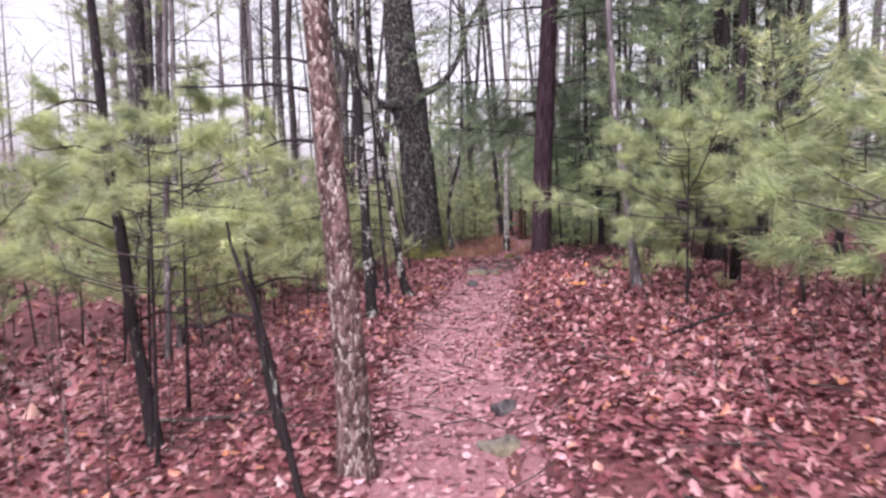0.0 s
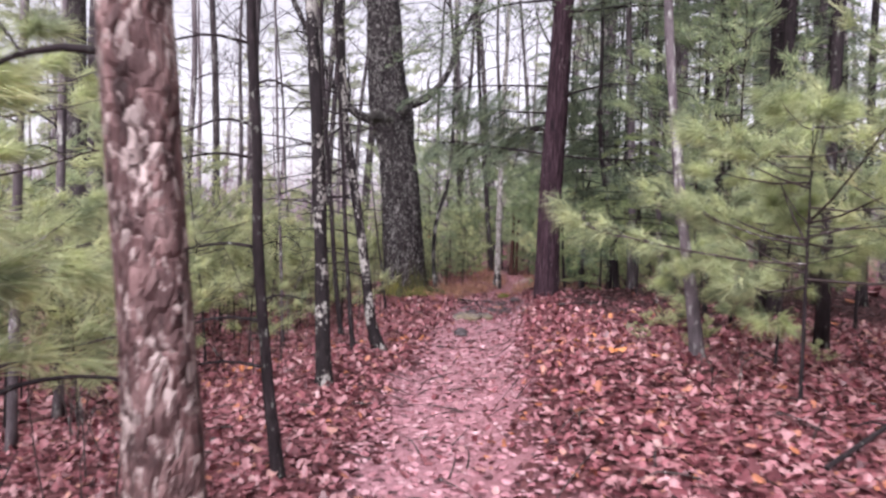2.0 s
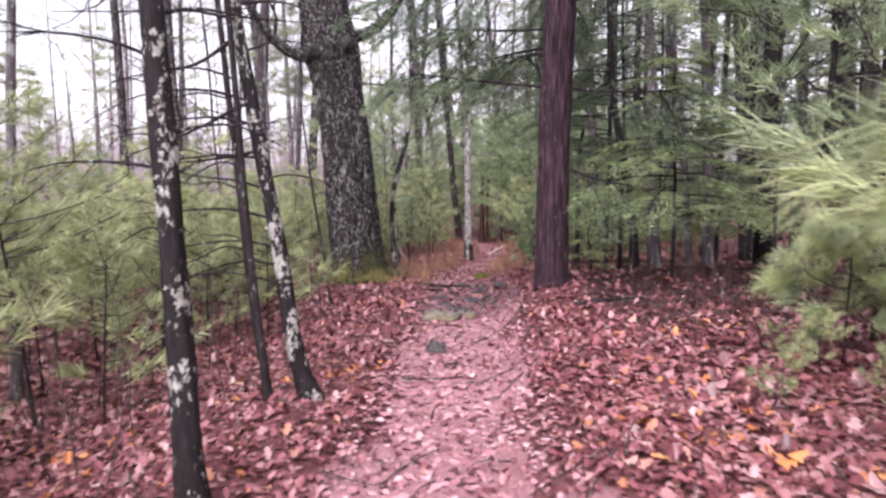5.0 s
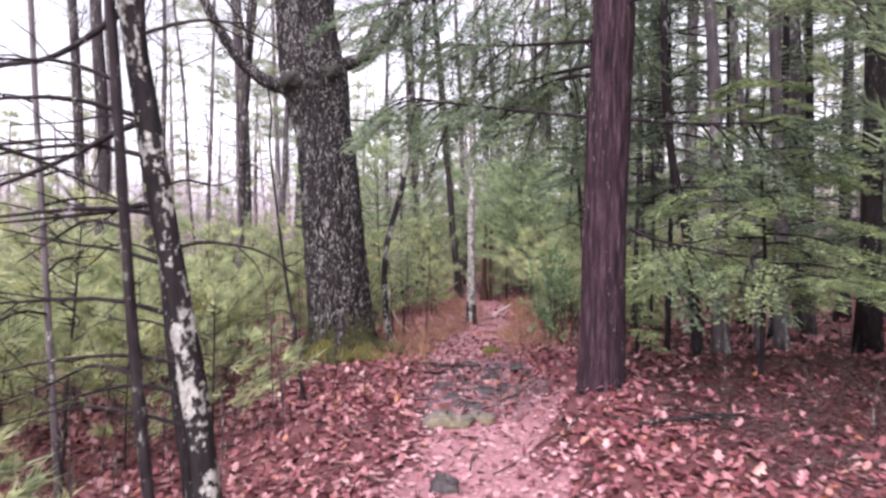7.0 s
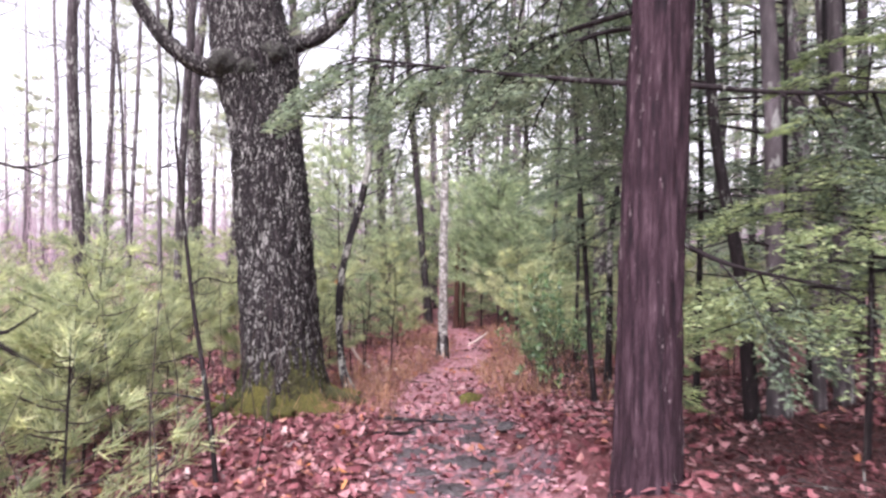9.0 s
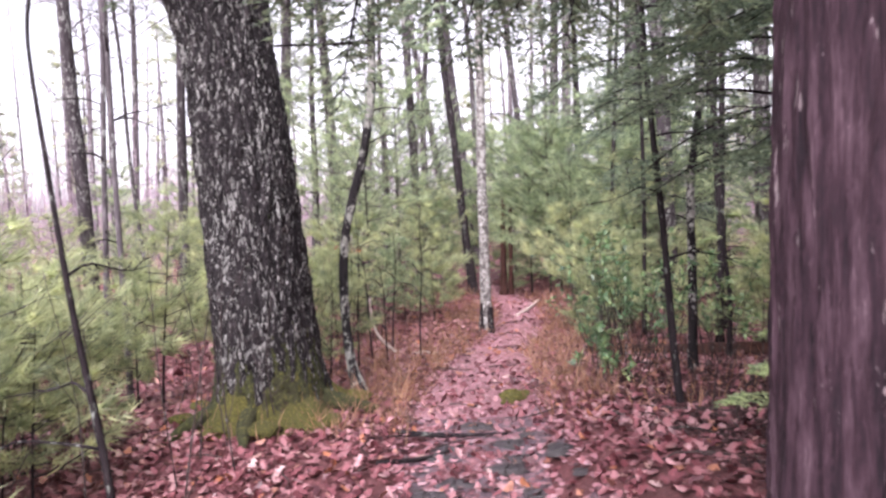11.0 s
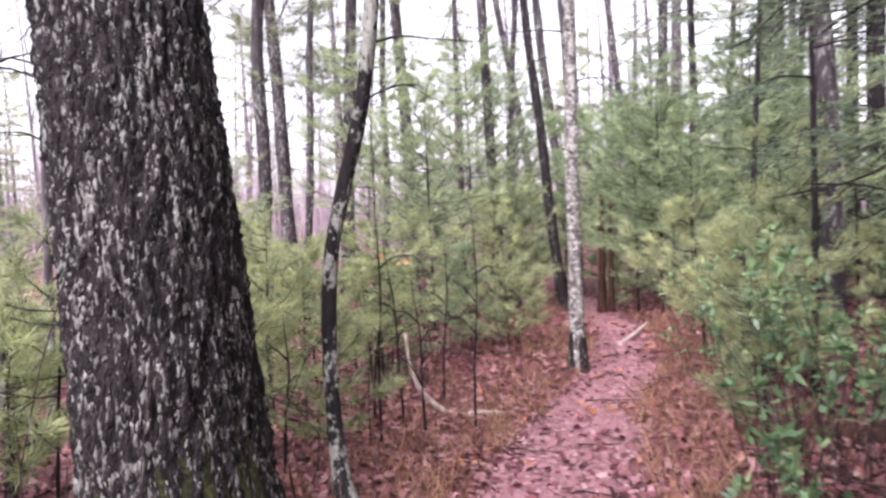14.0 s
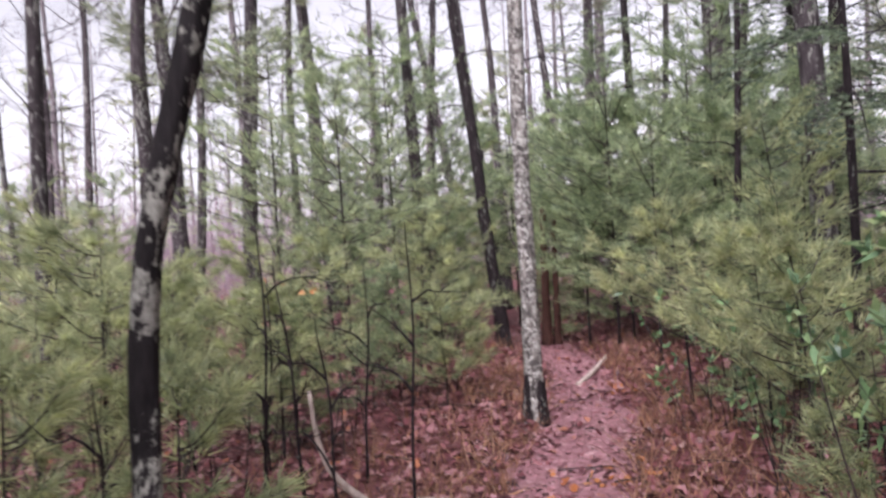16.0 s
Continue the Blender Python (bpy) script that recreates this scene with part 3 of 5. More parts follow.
# ---- small plants of the forest floor ----
g = Geo()
n = 3800
y = rng.uniform(7.4, 16.5, n)
s = rng.choice([-1, 1], n)
x = trail_x(y) + s * (trail_half(y) * 0.9 + np.abs(rng.normal(0, 0.9, n)))
h = rng.uniform(0.05, 0.3, n)
blades(g, np.stack([x, y, land(x, y)], -1), np.stack([rng.normal(0, 0.08, n), rng.normal(0, 0.08, n), h], -1), np.full(n, 0.008))
tagged(part("dry_undergrowth", g, DRYGRASS), "tawny dead fern and grass stems beside the path", "dry plants", kind="stuff")

g = Geo()
for k in range(150):
    y = rng.uniform(7.6, 16.5)
    side = rng.choice([-1, 1])
    x = float(trail_x(y)) + side * (float(trail_half(y)) * 0.95 + abs(rng.normal()) * 0.55)
    m = rng.integers(14, 34)
    o = np.stack([x + rng.normal(size=m) * 0.06, y + rng.normal(size=m) * 0.06, np.full(m, float(land(x, y)) - 0.01)], -1)
    blades(g, o, np.stack([rng.normal(size=m) * 0.11, rng.normal(size=m) * 0.11, rng.uniform(0.05, 0.26, m)], -1), np.full(m, 0.009))
tagged(part("grass_tufts", g, DRYGRASS), "russet tufts of withered grass and fern beside the path", "dry plants", kind="stuff")

g = Geo()
for k in range(330):
    y = rng.uniform(-6, 17)
    side = rng.choice([-1, -1, 1])
    x = float(trail_x(y)) + side * rng.uniform(1.3, 4.2)
    z = float(land(x, y))
    h = rng.uniform(0.3, 1.4) if side < 0 else rng.uniform(0.2, 0.7)
    p = [(x, y, z - 0.02), (x + rng.normal() * 0.06, y + rng.normal() * 0.05, z + h * 0.5), (x + rng.normal() * 0.14, y + rng.normal() * 0.1, z + h)]
    c = curve(p, 5)
    g.tube(c, np.linspace(0.006, 0.002, 5), 3, False)
    for m in range(3):
        i = rng.integers(1, 4)
        e = c[i] + np.array([rng.normal() * 0.15, rng.normal() * 0.12, rng.uniform(0.08, 0.3)])
        g.tube(np.array([c[i], (c[i] + e) / 2, e]), [0.003, 0.002, 0.0012], 3, False)
tagged(part("bare_whips", g, TWIG), "thin bare brown shrub stems standing in the litter", "shrub", kind="stuff")


# ---- the great oak ----
def rough_trunk(pts, r, n, m, amp, count, flare, lobes, seed):
    """A trunk whose bark stands in interlaced upright ridges broken across."""
    g = Geo()
    c = curve(pts, m)
    k = np.linspace(0, 1, m)
    rad = np.interp(k, np.linspace(0, 1, len(r)), r)[:, None]
    h = (c[:, 2] - c[0, 2])[:, None]
    a = (np.arange(n) * 2 * np.pi / n)[None]
    rr = rad * (1 + flare * np.exp(-h / 0.21) * (1 + 0.5 * np.sin(a * lobes + seed)) + 0.035 * np.sin(2 * a + h * 1.1 + seed) + 0.02 * np.sin(3 * a - h * 2.3))
    ph = count * a + 1.3 * np.sin(2.3 * h + 3 * a + seed) + 0.9 * np.sin(5.7 * h + 5 * a) + 0.5 * np.sin(11 * h - 4 * a)
    brk = 0.72 + 0.28 * np.sin(17 * h + 5 * np.sin(7 * a + seed) + 2.2 * np.floor(ph / np.pi))
    rr = rr + amp * (np.abs(np.sin(ph)) ** 0.45 * brk - 0.5) + rng.normal(size=rr.shape) * amp * 0.14
    g.tube(c, rr, n)
    return g


OAK = np.array([-0.075, 0.48, 0.0])
oak = thing("oak_tree", -1.21, 8.19, "massive old oak with ridged dark bark, grey lichen and mossy foot", "tree")
part("trunk", rough_trunk(rel(np.array([(-1.13, 7.71, 0.1), (-1.2, 7.74, 1.2), (-1.29, 7.78, 2.2), (-1.4, 7.82, 3.0), (-1.5, 7.85, 3.55), (-1.6, 7.88, 4.2), (-1.68, 7.9, 5.0), (-1.8, 7.95, 7.0)]) + OAK, oak),
                          [0.4, 0.368, 0.335, 0.312, 0.385, 0.33, 0.315, 0.28], 200, 380, 0.036, 15, 0.46, 5, 1.0), OAK_BARK, oak)
for px, py, pz, s in ((-1.7, 7.6, 3.5, 0.16), (-1.32, 7.65, 3.62, 0.15), (-1.5, 7.56, 3.45, 0.12)):
    u, v = np.meshgrid(np.arange(28) * 2 * np.pi / 28, np.linspace(0.04, np.pi - 0.04, 18))
    lump = 1 + 0.13 * np.sin(3 * u + pz * 9) * np.sin(2 * v) + 0.09 * np.sin(7 * u + 5 * v) + 0.05 * rng.normal(size=u.shape)
    g = Geo()
    o, i = np.arange(17)[:, None] * 28, np.arange(28)[None]
    g.add(np.stack([np.cos(u) * np.sin(v) * lump, np.sin(u) * np.sin(v) * lump, np.cos(v) * lump * 0.8], -1) * s + rel(np.array([px, py, pz]) + OAK, oak), np.stack([o + i, o + 28 + i, o + 28 + (i + 1) % 28, o + (i + 1) % 28], -1).reshape(-1, 4))
    part("burl", g, LICHEN, oak, "swollen lichen-grown burl under the limbs")
g = Geo()
g.tube(curve(rel(np.array([(-1.8, 7.95, 6.95), (-1.9, 8.0, 9), (-1.85, 8.1, 11.5), (-2.1, 8.2, 14)]) + OAK, oak), 14), np.linspace(0.28, 0.08, 14), 14)
for k in range(9):
    limbs(g, rel(np.array([(-1.88 + rng.normal() * 0.06, 8.05, 8 + k * 0.6)]) + OAK, oak)[0], (rng.normal(), rng.normal(), 0.5), rng.uniform(2.5, 4.5), 0.09, 2, 6)
tagged(part("bare_crown", g, OAK_BARK, oak), kind="stuff")
for pts, r in (([(-1.62, 7.86, 3.5), (-1.98, 7.84, 3.52), (-2.3, 7.8, 3.72), (-2.62, 7.74, 4.15), (-2.95, 7.7, 4.8), (-3.5, 7.6, 5.9), (-4.2, 7.4, 6.9)], (0.12, 0.075, 0.06, 0.05, 0.03)),
               ([(-1.42, 7.95, 3.72), (-1.1, 8.15, 3.85), (-0.82, 8.2, 4.02), (-0.5, 8.25, 4.45), (-0.25, 8.3, 5.2), (0.3, 8.4, 6.2)], (0.12, 0.08, 0.065, 0.05, 0.03))):
    g = stem(rel(np.array(pts) + OAK, oak), r, 12, 30, ridge=0.1, flare=0.0)
    for k in range(4):
        limbs(g, rel(np.array(pts) + OAK, oak)[rng.integers(2, len(pts))], (rng.normal(), rng.normal() * 0.5, 0.7), 1.2, 0.022, 1, 4)
    part("limb", g, OAK_BARK, oak)
g = Geo()
n, m = 150, 34
a = (np.arange(n) * 2 * np.pi / n)[None]
hz = np.linspace(0.0, 0.95, m)[:, None]
top = 0.4 + 0.05 * np.sin(2 * a + 0.5) + 0.06 * np.sin(7 * a + 1) + 0.05 * np.sin(13 * a) + 0.05 * np.sin(29 * a) + rng.normal(size=(1, n)) * 0.03
rr = 0.4 * (1 + 0.46 * np.exp(-hz / 0.21) * (1 + 0.5 * np.sin(a * 5 + 1.0)) + 0.035 * np.sin(2 * a + hz * 1.1 + 1.0))
rr = rr + np.clip(0.055 * (1 - hz / top), -0.05, 0.04) + 0.012 * np.sin(a * 17 + hz * 21) * np.sin(hz * 33 - a * 9) * (hz < top) + rng.normal(size=(m, n)) * 0.005
c = rel(np.array([(-1.13 - 0.064 * z, 7.71 + 0.027 * z, 0.1 + z) for z in hz[:, 0]]) + OAK, oak)
g.tube(c, rr, n)
part("moss", g, MOSS, oak, "dark green moss over the foot of the trunk")
g = Geo()
n, m = 150, 16
hz = np.linspace(-0.05, 0.42, m)[:, None]
a = (np.arange(n) * 2 * np.pi / n)[None]
top = 0.15 + 0.05 * np.sin(2 * a + 2.0) + 0.03 * np.sin(5 * a + 0.5) + 0.012 * np.sin(11 * a + 2)
rr = 0.4 * (1 + 0.46 * np.exp(-np.clip(hz, 0, 1) / 0.21) * (1 + 0.5 * np.sin(a * 5 + 1.0)) + 0.035 * np.sin(2 * a + hz * 1.1 + 1.0))
rr = rr + 0.02 + np.clip(0.1 * (1 - hz / np.clip(top, 0.03, 1)), -0.06, 0.07) + 0.012 * np.sin(a * 13 + hz * 19) * np.sin(hz * 41 - a * 7) + rng.normal(size=(m, n)) * 0.006
g.tube(rel(np.array([(-1.13 - 0.064 * z, 7.71 + 0.027 * z, 0.2 + z) for z in hz[:, 0]]) + OAK, oak), rr, n)
part("moss_skirt", g, GOLDMOSS, oak, "golden green moss spread over the root flare")
for k in range(11):
    a0 = k * 2.399 + rng.normal() * 0.3
    q = 0.4 * (1 + 0.46 * 0.5 * (1 + 0.5 * math.sin(math.atan2(-math.cos(a0), math.sin(a0)) * 5 + 1.0))) + rng.uniform(0.02, 0.2)
    s = rng.uniform(0.05, 0.13)
    px, py = OAK[0] - 1.135 + q * math.cos(a0), OAK[1] + 7.71 + q * math.sin(a0)
    u, v = np.meshgrid(np.arange(16) * 2 * np.pi / 16, np.linspace(0.05, 2.0, 8))
    lump = 1 + 0.12 * np.sin(3 * u + k) * np.sin(2 * v) + 0.07 * rng.normal(size=u.shape)
    w = np.stack([np.cos(u) * np.sin(v) * s * lump, np.sin(u) * np.sin(v) * s * lump, np.cos(v) * s * 0.42 * lump], -1)
    g = Geo()
    o, i = np.arange(7)[:, None] * 16, np.arange(16)[None]
    g.add(w + rel((px, py, float(land(px, py)) + 0.02 + 0.05 * rng.random()), oak), np.stack([o + i, o + 16 + i, o + 16 + (i + 1) % 16, o + (i + 1) % 16], -1).reshape(-1, 4))
    g.f.append(np.arange(16)[None, ::-1] + g.n - 128)
    part("moss_cushion", g, GOLDMOSS, oak, "golden green moss cushion")
for a0, ln in ((-0.35, 0.55), (-1.9, 0.45), (-2.7, 0.5), (0.5, 0.6)):
    c0 = np.array([-1.21, 8.19])
    pts = []
    for q in (0.3, 0.42, 0.42 + ln * 0.5, 0.42 + ln):
        p = c0 + q * np.array([math.cos(a0 + q * 0.4), math.sin(a0 + q * 0.4)])
        pts.append((*p, float(land(*p)) + max(0.13 - (q - 0.3) * 0.25, -0.03)))
    part("root", stem(rel(pts, oak), (0.11, 0.075, 0.05, 0.02), 10, 16, ridge=0.1, flare=0), MOSS, oak)

# ---- the red-brown evergreen beside the trail ----
pine = thing("hemlock_tree", 1.04, 4.33, "tall evergreen with flaking red-brown bark beside the trail", "tree")
part("trunk", rough_trunk(rel([(1.03, 4.33, 0.45), (1.035, 4.33, 1.2), (1.045, 4.33, 2.1), (1.09, 4.34, 3.4), (1.16, 4.36, 5.5), (1.2, 4.4, 8)], pine), [0.162, 0.15, 0.14, 0.13, 0.116, 0.1], 150, 260, 0.013, 9, 0.2, 4, 2.0), PINE_BARK, pine)
g, nd = Geo(), Geo()
g.tube(curve(rel([(1.2, 4.4, 7.95), (1.25, 4.45, 11), (1.3, 4.5, 15)], pine), 10), np.linspace(0.1, 0.02, 10), 10)
# Crown above the view, its boughs packed to shade the bank.
for k in range(56):
    z = 4.4 + k * 0.18
    flat_bough(g, nd, rel([(1.17, 4.38, z)], pine)[0], (math.cos(k * 2.4), math.sin(k * 2.4), 0.1), 2.6 * (1.1 - k / 56), 0.4, 0.7, 2.8)
tagged(part("crown", nd, HEML, pine), kind="stuff")
tagged(part("crown_branchwork", g, DARK_BARK, pine), kind="stuff")
for pts, dens in (([(1.05, 4.35, 2.55), (0.6, 4.6, 2.63), (0.1, 4.75, 2.7), (-0.35, 4.9, 2.78)], 1), ([(1.08, 4.4, 3.1), (0.5, 5.0, 3.2), (-0.1, 5.4, 3.3)], 1), ([(1.06, 4.4, 2.85), (0.9, 5.2, 3.0), (0.75, 6.1, 3.05)], 1),
                  ([(1.08, 4.4, 3.45), (0.3, 4.7, 3.5), (-0.5, 5.0, 3.5)], 1), ([(1.08, 4.4, 2.95), (0.6, 5.4, 3.0), (0.2, 6.5, 3.0)], 1), ([(1.08, 4.4, 3.6), (1.2, 5.3, 3.6), (1.3, 6.2, 3.4)], 1), ([(1.1, 4.3, 2.55), (1.6, 4.2, 2.5), (2.1, 4.1, 2.5)], 0.5), ([(1.1, 4.3, 1.85), (1.4, 4.25, 1.72), (1.9, 4.2, 1.62)], 0.3), ([(1.1, 4.3, 3.3), (1.7, 3.9, 3.4), (2.3, 3.6, 3.35)], 0.7)):
    g, nd = Geo(), Geo()
    c = curve(rel(pts, pine), 14)
    g.tube(c, np.linspace(0.017, 0.005, 14), 6, False)
    way = unit(c[-1] - c[0])
    side = np.cross(way, [0, 0, 1.0])
    for i in range(4, 14):
        for sg in (-1, 1):
            if rng.random() < dens * 0.95:
                flat_bough(g, nd, c[i], way * 0.6 + side * sg * rng.uniform(0.4, 1) + np.array([0, 0, rng.uniform(-0.8, 0.05)]), rng.uniform(0.35, 0.65), 0.6, 0.9, 1.25)
    b = part("branch", g, DARK_BARK, pine)
    if nd.n:
        tagged(part("needle_spray", nd, HEML, b, "flat dark green hemlock sprays"), kind="stuff")


# ---- slender trunks by the trail ----
def slender(name, label, pts, r, material, dead=(), n=12, m=40, top=6.0, ridge=0.07, twigs=3, rise=(-0.05, 0.25)):
    """A young tree through pts, carried on upward to a thin bare top; dead: (height, angle, length) of side branches."""
    ob = thing(name, pts[0][0], pts[0][1], label, "tree")
    pts = [(pts[0][0], pts[0][1], float(ob.location[2]) - 0.06), *pts[1:]]
    a, b = np.array(pts[-2]), np.array(pts[-1])
    up = unit(b - a)
    end = b + up * [0.5, 0.5, 1] * top
    full = [*pts, tuple(b + (end - b) * 0.5 + rng.normal(size=3) * 0.06 * min(1, top - 0.1)), tuple(end)]
    part("trunk", stem(rel(full, ob), [*r, r[-1] * (0.7 if top > 1 else 0.95), r[-1] * (0.35 if top > 1 else 0.8)], n, m, rng.random() * 6, ridge), material, ob)
    c = curve(full, 80)
    for h, ang, ln in dead:
        i = int(np.argmin(np.abs(c[:, 2] - h)))
        d = np.array([math.cos(ang), math.sin(ang), rng.uniform(*rise)])
        g = Geo()
        sag = rng.uniform(-0.04, 0.24) * ln
        q = [c[i], c[i] + d * ln * 0.3 + [0, 0, 0.03], c[i] + d * ln * 0.66 + rng.normal(size=3) * 0.025 - [0, 0, sag * 0.3], c[i] + d * ln + rng.normal(size=3) * 0.04 - [0, 0, sag]]
        cc = curve(rel(q, ob), 9)
        g.tube(cc, np.linspace(0.0115, 0.0028, 9) * (0.5 + 0.5 * ln), 5, False)
        for k in range(twigs):
            j = rng.integers(3, 8)
            e = cc[j] + (unit(d + rng.normal(size=3) * 0.6)) * ln * rng.uniform(0.15, 0.4)
            g.tube(np.array([cc[j], (cc[j] + e) / 2 + rng.normal(size=3) * 0.01, e]), [0.004, 0.003, 0.0015], 3, False)
        part("dead_branch", g, DARK_BARK, ob)
    if top < 1:
        return ob
    g = Geo()
    for k in range(6):
        limbs(g, rel([c[-1 - 4 * k]], ob)[0], (rng.normal(), rng.normal(), 1.0), 1.4, 0.018, 1, 4)
    tagged(part("bare_crown", g, DARK_BARK, ob), kind="stuff")
    return ob


slender("young_tree", "young tree with ruddy grey bark and pale lichen by the trail", [(-0.38, -4.1, 0.3), (-0.42, -4.1, 1.0), (-0.5, -4.1, 1.9), (-0.56, -4.1, 2.6), (-0.68, -4.1, 4.2)], (0.088, 0.073, 0.068, 0.063, 0.055), PALE_BARK,
        [(1.95, 2.9, 0.8), (2.15, 3.4, 0.7), (2.3, 2.7, 0.6)], 28, 90, ridge=0.045)
slender("young_tree", "thin dark dead-branched young tree beside the trail", [(-0.8, -1.88, 0.3), (-0.88, -1.88, 0.9), (-0.935, -1.885, 1.5), (-0.95, -1.885, 2.0), (-1.0, -1.89, 3.0)], (0.033, 0.028, 0.026, 0.025, 0.022), DARK_BARK,
        [(2.08, 3.2, 0.6), (1.93, 3.0, 0.7), (1.5, 3.25, 0.65), (1.14, 3.3, 0.7), (0.9, 3.4, 0.6), (1.2, 0.2, 0.25), (2.5, 3.3, 0.7), (2.3, 0.3, 0.3)], rise=(-0.12, 0.06))
slender("young_tree", "black-barked young tree blotched with white lichen", [(-1.05, 0.35, 0.2), (-1.08, 0.37, 0.8), (-1.13, 0.42, 1.5), (-1.19, 0.45, 2.5), (-1.3, 0.48, 4.0)], (0.068, 0.056, 0.053, 0.05, 0.042), SPOT_BARK,
        [(1.75, 2.8, 0.7), (1.9, 0.3, 0.5), (2.2, 3.4, 0.6), (2.4, 0.6, 0.6), (2.55, 2.5, 0.6)], 16, 60)
slender("young_tree", "leaning young tree with white lichen and many dead branches", [(-0.82, 2.0, 0.2), (-0.93, 2.0, 0.6), (-1.03, 2.0, 1.3), (-1.17, 2.0, 2.15), (-1.3, 2.0, 3.2)], (0.062, 0.053, 0.047, 0.043, 0.036), SPOT_BARK,
        [(2.2, 3.3, 1.0), (2.05, 3.0, 0.9), (1.85, 3.4, 0.8), (1.65, 2.9, 0.8), (1.45, 3.2, 0.9), (1.3, 3.5, 0.7), (1.15, 2.9, 0.8), (1.02, 3.3, 0.7), (2.65, 3.0, 1.1), (2.8, 0.3, 0.9), (2.5, 0.2, 0.6), (1.7, 0.1, 0.45), (2.9, 3.3, 1.0)], 16, 60)
lichened = [o for o in bpy.data.objects if o.name.startswith("young_tree")][-1]
for pts in ([(-1.15, 2.0, 2.15), (-1.24, 2.0, 2.16), (-1.45, 2.0, 2.05), (-1.7, 1.98, 1.94), (-1.95, 1.95, 1.85)], [(-1.24, 2.0, 2.6), (-1.36, 2.0, 2.5), (-1.54, 2.0, 2.4), (-1.78, 1.98, 2.36), (-2.0, 1.95, 2.3)], [(-1.11, 2.0, 1.9), (-1.25, 2.0, 1.86), (-1.46, 2.0, 1.83), (-1.72, 1.97, 1.8)]):
    g = Geo()
    c = curve(rel(pts, lichened), 14)
    g.tube(c, np.linspace(0.016, 0.004, 14), 6, False)
    for k in range(5):
        j = rng.integers(4, 13)
        e = c[j] + np.array([-rng.uniform(0.08, 0.3), rng.normal() * 0.12, rng.normal() * 0.12])
        g.tube(np.array([c[j], (c[j] + e) / 2 + rng.normal(size=3) * 0.012, e]), [0.005, 0.0035, 0.0015], 3, False)
    part("dead_branch", g, DARK_BARK, lichened)
slender("young_tree", "thin dark young tree beside a lichened one", [(-1.08, 1.9, 0.2), (-1.13, 1.9, 0.7), (-1.2, 1.9, 1.5), (-1.27, 1.9, 2.6), (-1.35, 1.9, 3.6)], (0.03, 0.024, 0.02, 0.018, 0.015), DARK_BARK, [(1.3, 3.2, 0.5), (1.8, 2.9, 0.5), (2.3, 3.3, 0.6)])
slender("young_tree", "slim dark young tree with dead side branches", [(-1.5, 3.5, 0.2), (-1.6, 3.5, 0.9), (-1.68, 3.5, 1.8), (-1.77, 3.5, 2.8), (-1.85, 3.5, 4.0)], (0.036, 0.03, 0.027, 0.024, 0.02), DARK_BARK, [(1.6, 3.2, 0.6), (2.0, 0.2, 0.5), (2.4, 3.4, 0.7), (1.2, 3.0, 0.5)])
slender("sapling", "thin bare brown sapling in front of the oak", [(-1.25, 5.75, 0.15), (-1.32, 5.75, 0.8), (-1.42, 5.76, 1.4), (-1.5, 5.78, 2.0), (-1.56, 5.8, 2.5)], (0.02, 0.016, 0.014, 0.01, 0.008), DARK_BARK, [(1.0, 2.6, 0.4), (0.8, 3.5, 0.5), (1.5, 0.4, 0.3)], top=0.6)
slender("young_tree", "slender pale-barked tree wrapped in evergreen boughs", [(1.73, -0.1, 0.68), (1.69, -0.1, 1.0), (1.6, -0.1, 1.6), (1.52, -0.1, 2.2), (1.42, -0.1, 3.2)], (0.056, 0.046, 0.038, 0.034, 0.03), GREY_HAZE_BARK, [(2.4, 0.5, 0.5), (2.0, 2.8, 0.4)], 16, 50)
slender("young_birch", "spotted grey birch standing beside the trail", [(0.6, 13.3, 0.0), (0.6, 13.3, 0.5), (0.59, 13.3, 1.9), (0.6, 13.32, 3.2), (0.62, 13.35, 4.8)], (0.095, 0.075, 0.068, 0.063, 0.055), BIRCH_BARK, [(3.0, 0.4, 0.8), (3.6, 2.9, 0.9)], 18, 70)
birch = [o for o in bpy.data.objects if o.name.startswith("young_birch")][0]
g = stem([(0, 0, -0.07), (0, 0, 0.12), (0.0, 0, 0.3), (-0.004, 0, 0.42)], (0.103, 0.094, 0.086, 0.07), 18, 14, 1.0, 0.08, 0.38)
part("foot", g, DARK_BARK, birch, "blackened rough bark at the foot")
slender("young_tree", "crooked young tree with pale lichen bent at mid height", [(-0.56, 8.55, 0.2), (-0.7, 8.8, 0.5), (-0.755, 8.89, 1.0), (-0.735, 8.9, 1.5), (-0.66, 8.9, 1.85), (-0.52, 8.9, 2.4), (-0.45, 8.9, 3.2)], (0.062, 0.041, 0.038, 0.038, 0.038, 0.036, 0.034), CROOK_BARK, [(2.6, 0.2, 0.5), (3.0, 3.0, 0.5), (2.3, 0.6, 0.4)], 16, 60)
slender("young_hemlock", "thin dark stem of a young hemlock", [(1.66, 7.6, 0.35), (1.61, 7.62, 0.9), (1.575, 7.65, 1.5), (1.53, 7.75, 2.3), (1.47, 7.8, 3.2)], (0.028, 0.024, 0.022, 0.021, 0.018), DARK_BARK, [(1.4, 0.4, 0.7), (1.8, 3.0, 0.4), (2.2, 0.1, 0.6)])
slender("young_tree", "slim young tree with dark mottled bark", [(2.08, 8.7, 0.4), (2.09, 8.7, 1.15), (2.07, 8.65, 1.9), (2.17, 8.7, 2.6), (2.22, 8.7, 3.3)], (0.042, 0.034, 0.03, 0.028, 0.024), SPOT_BARK, [(1.6, 2.8, 0.4), (2.1, 0.4, 0.5)])
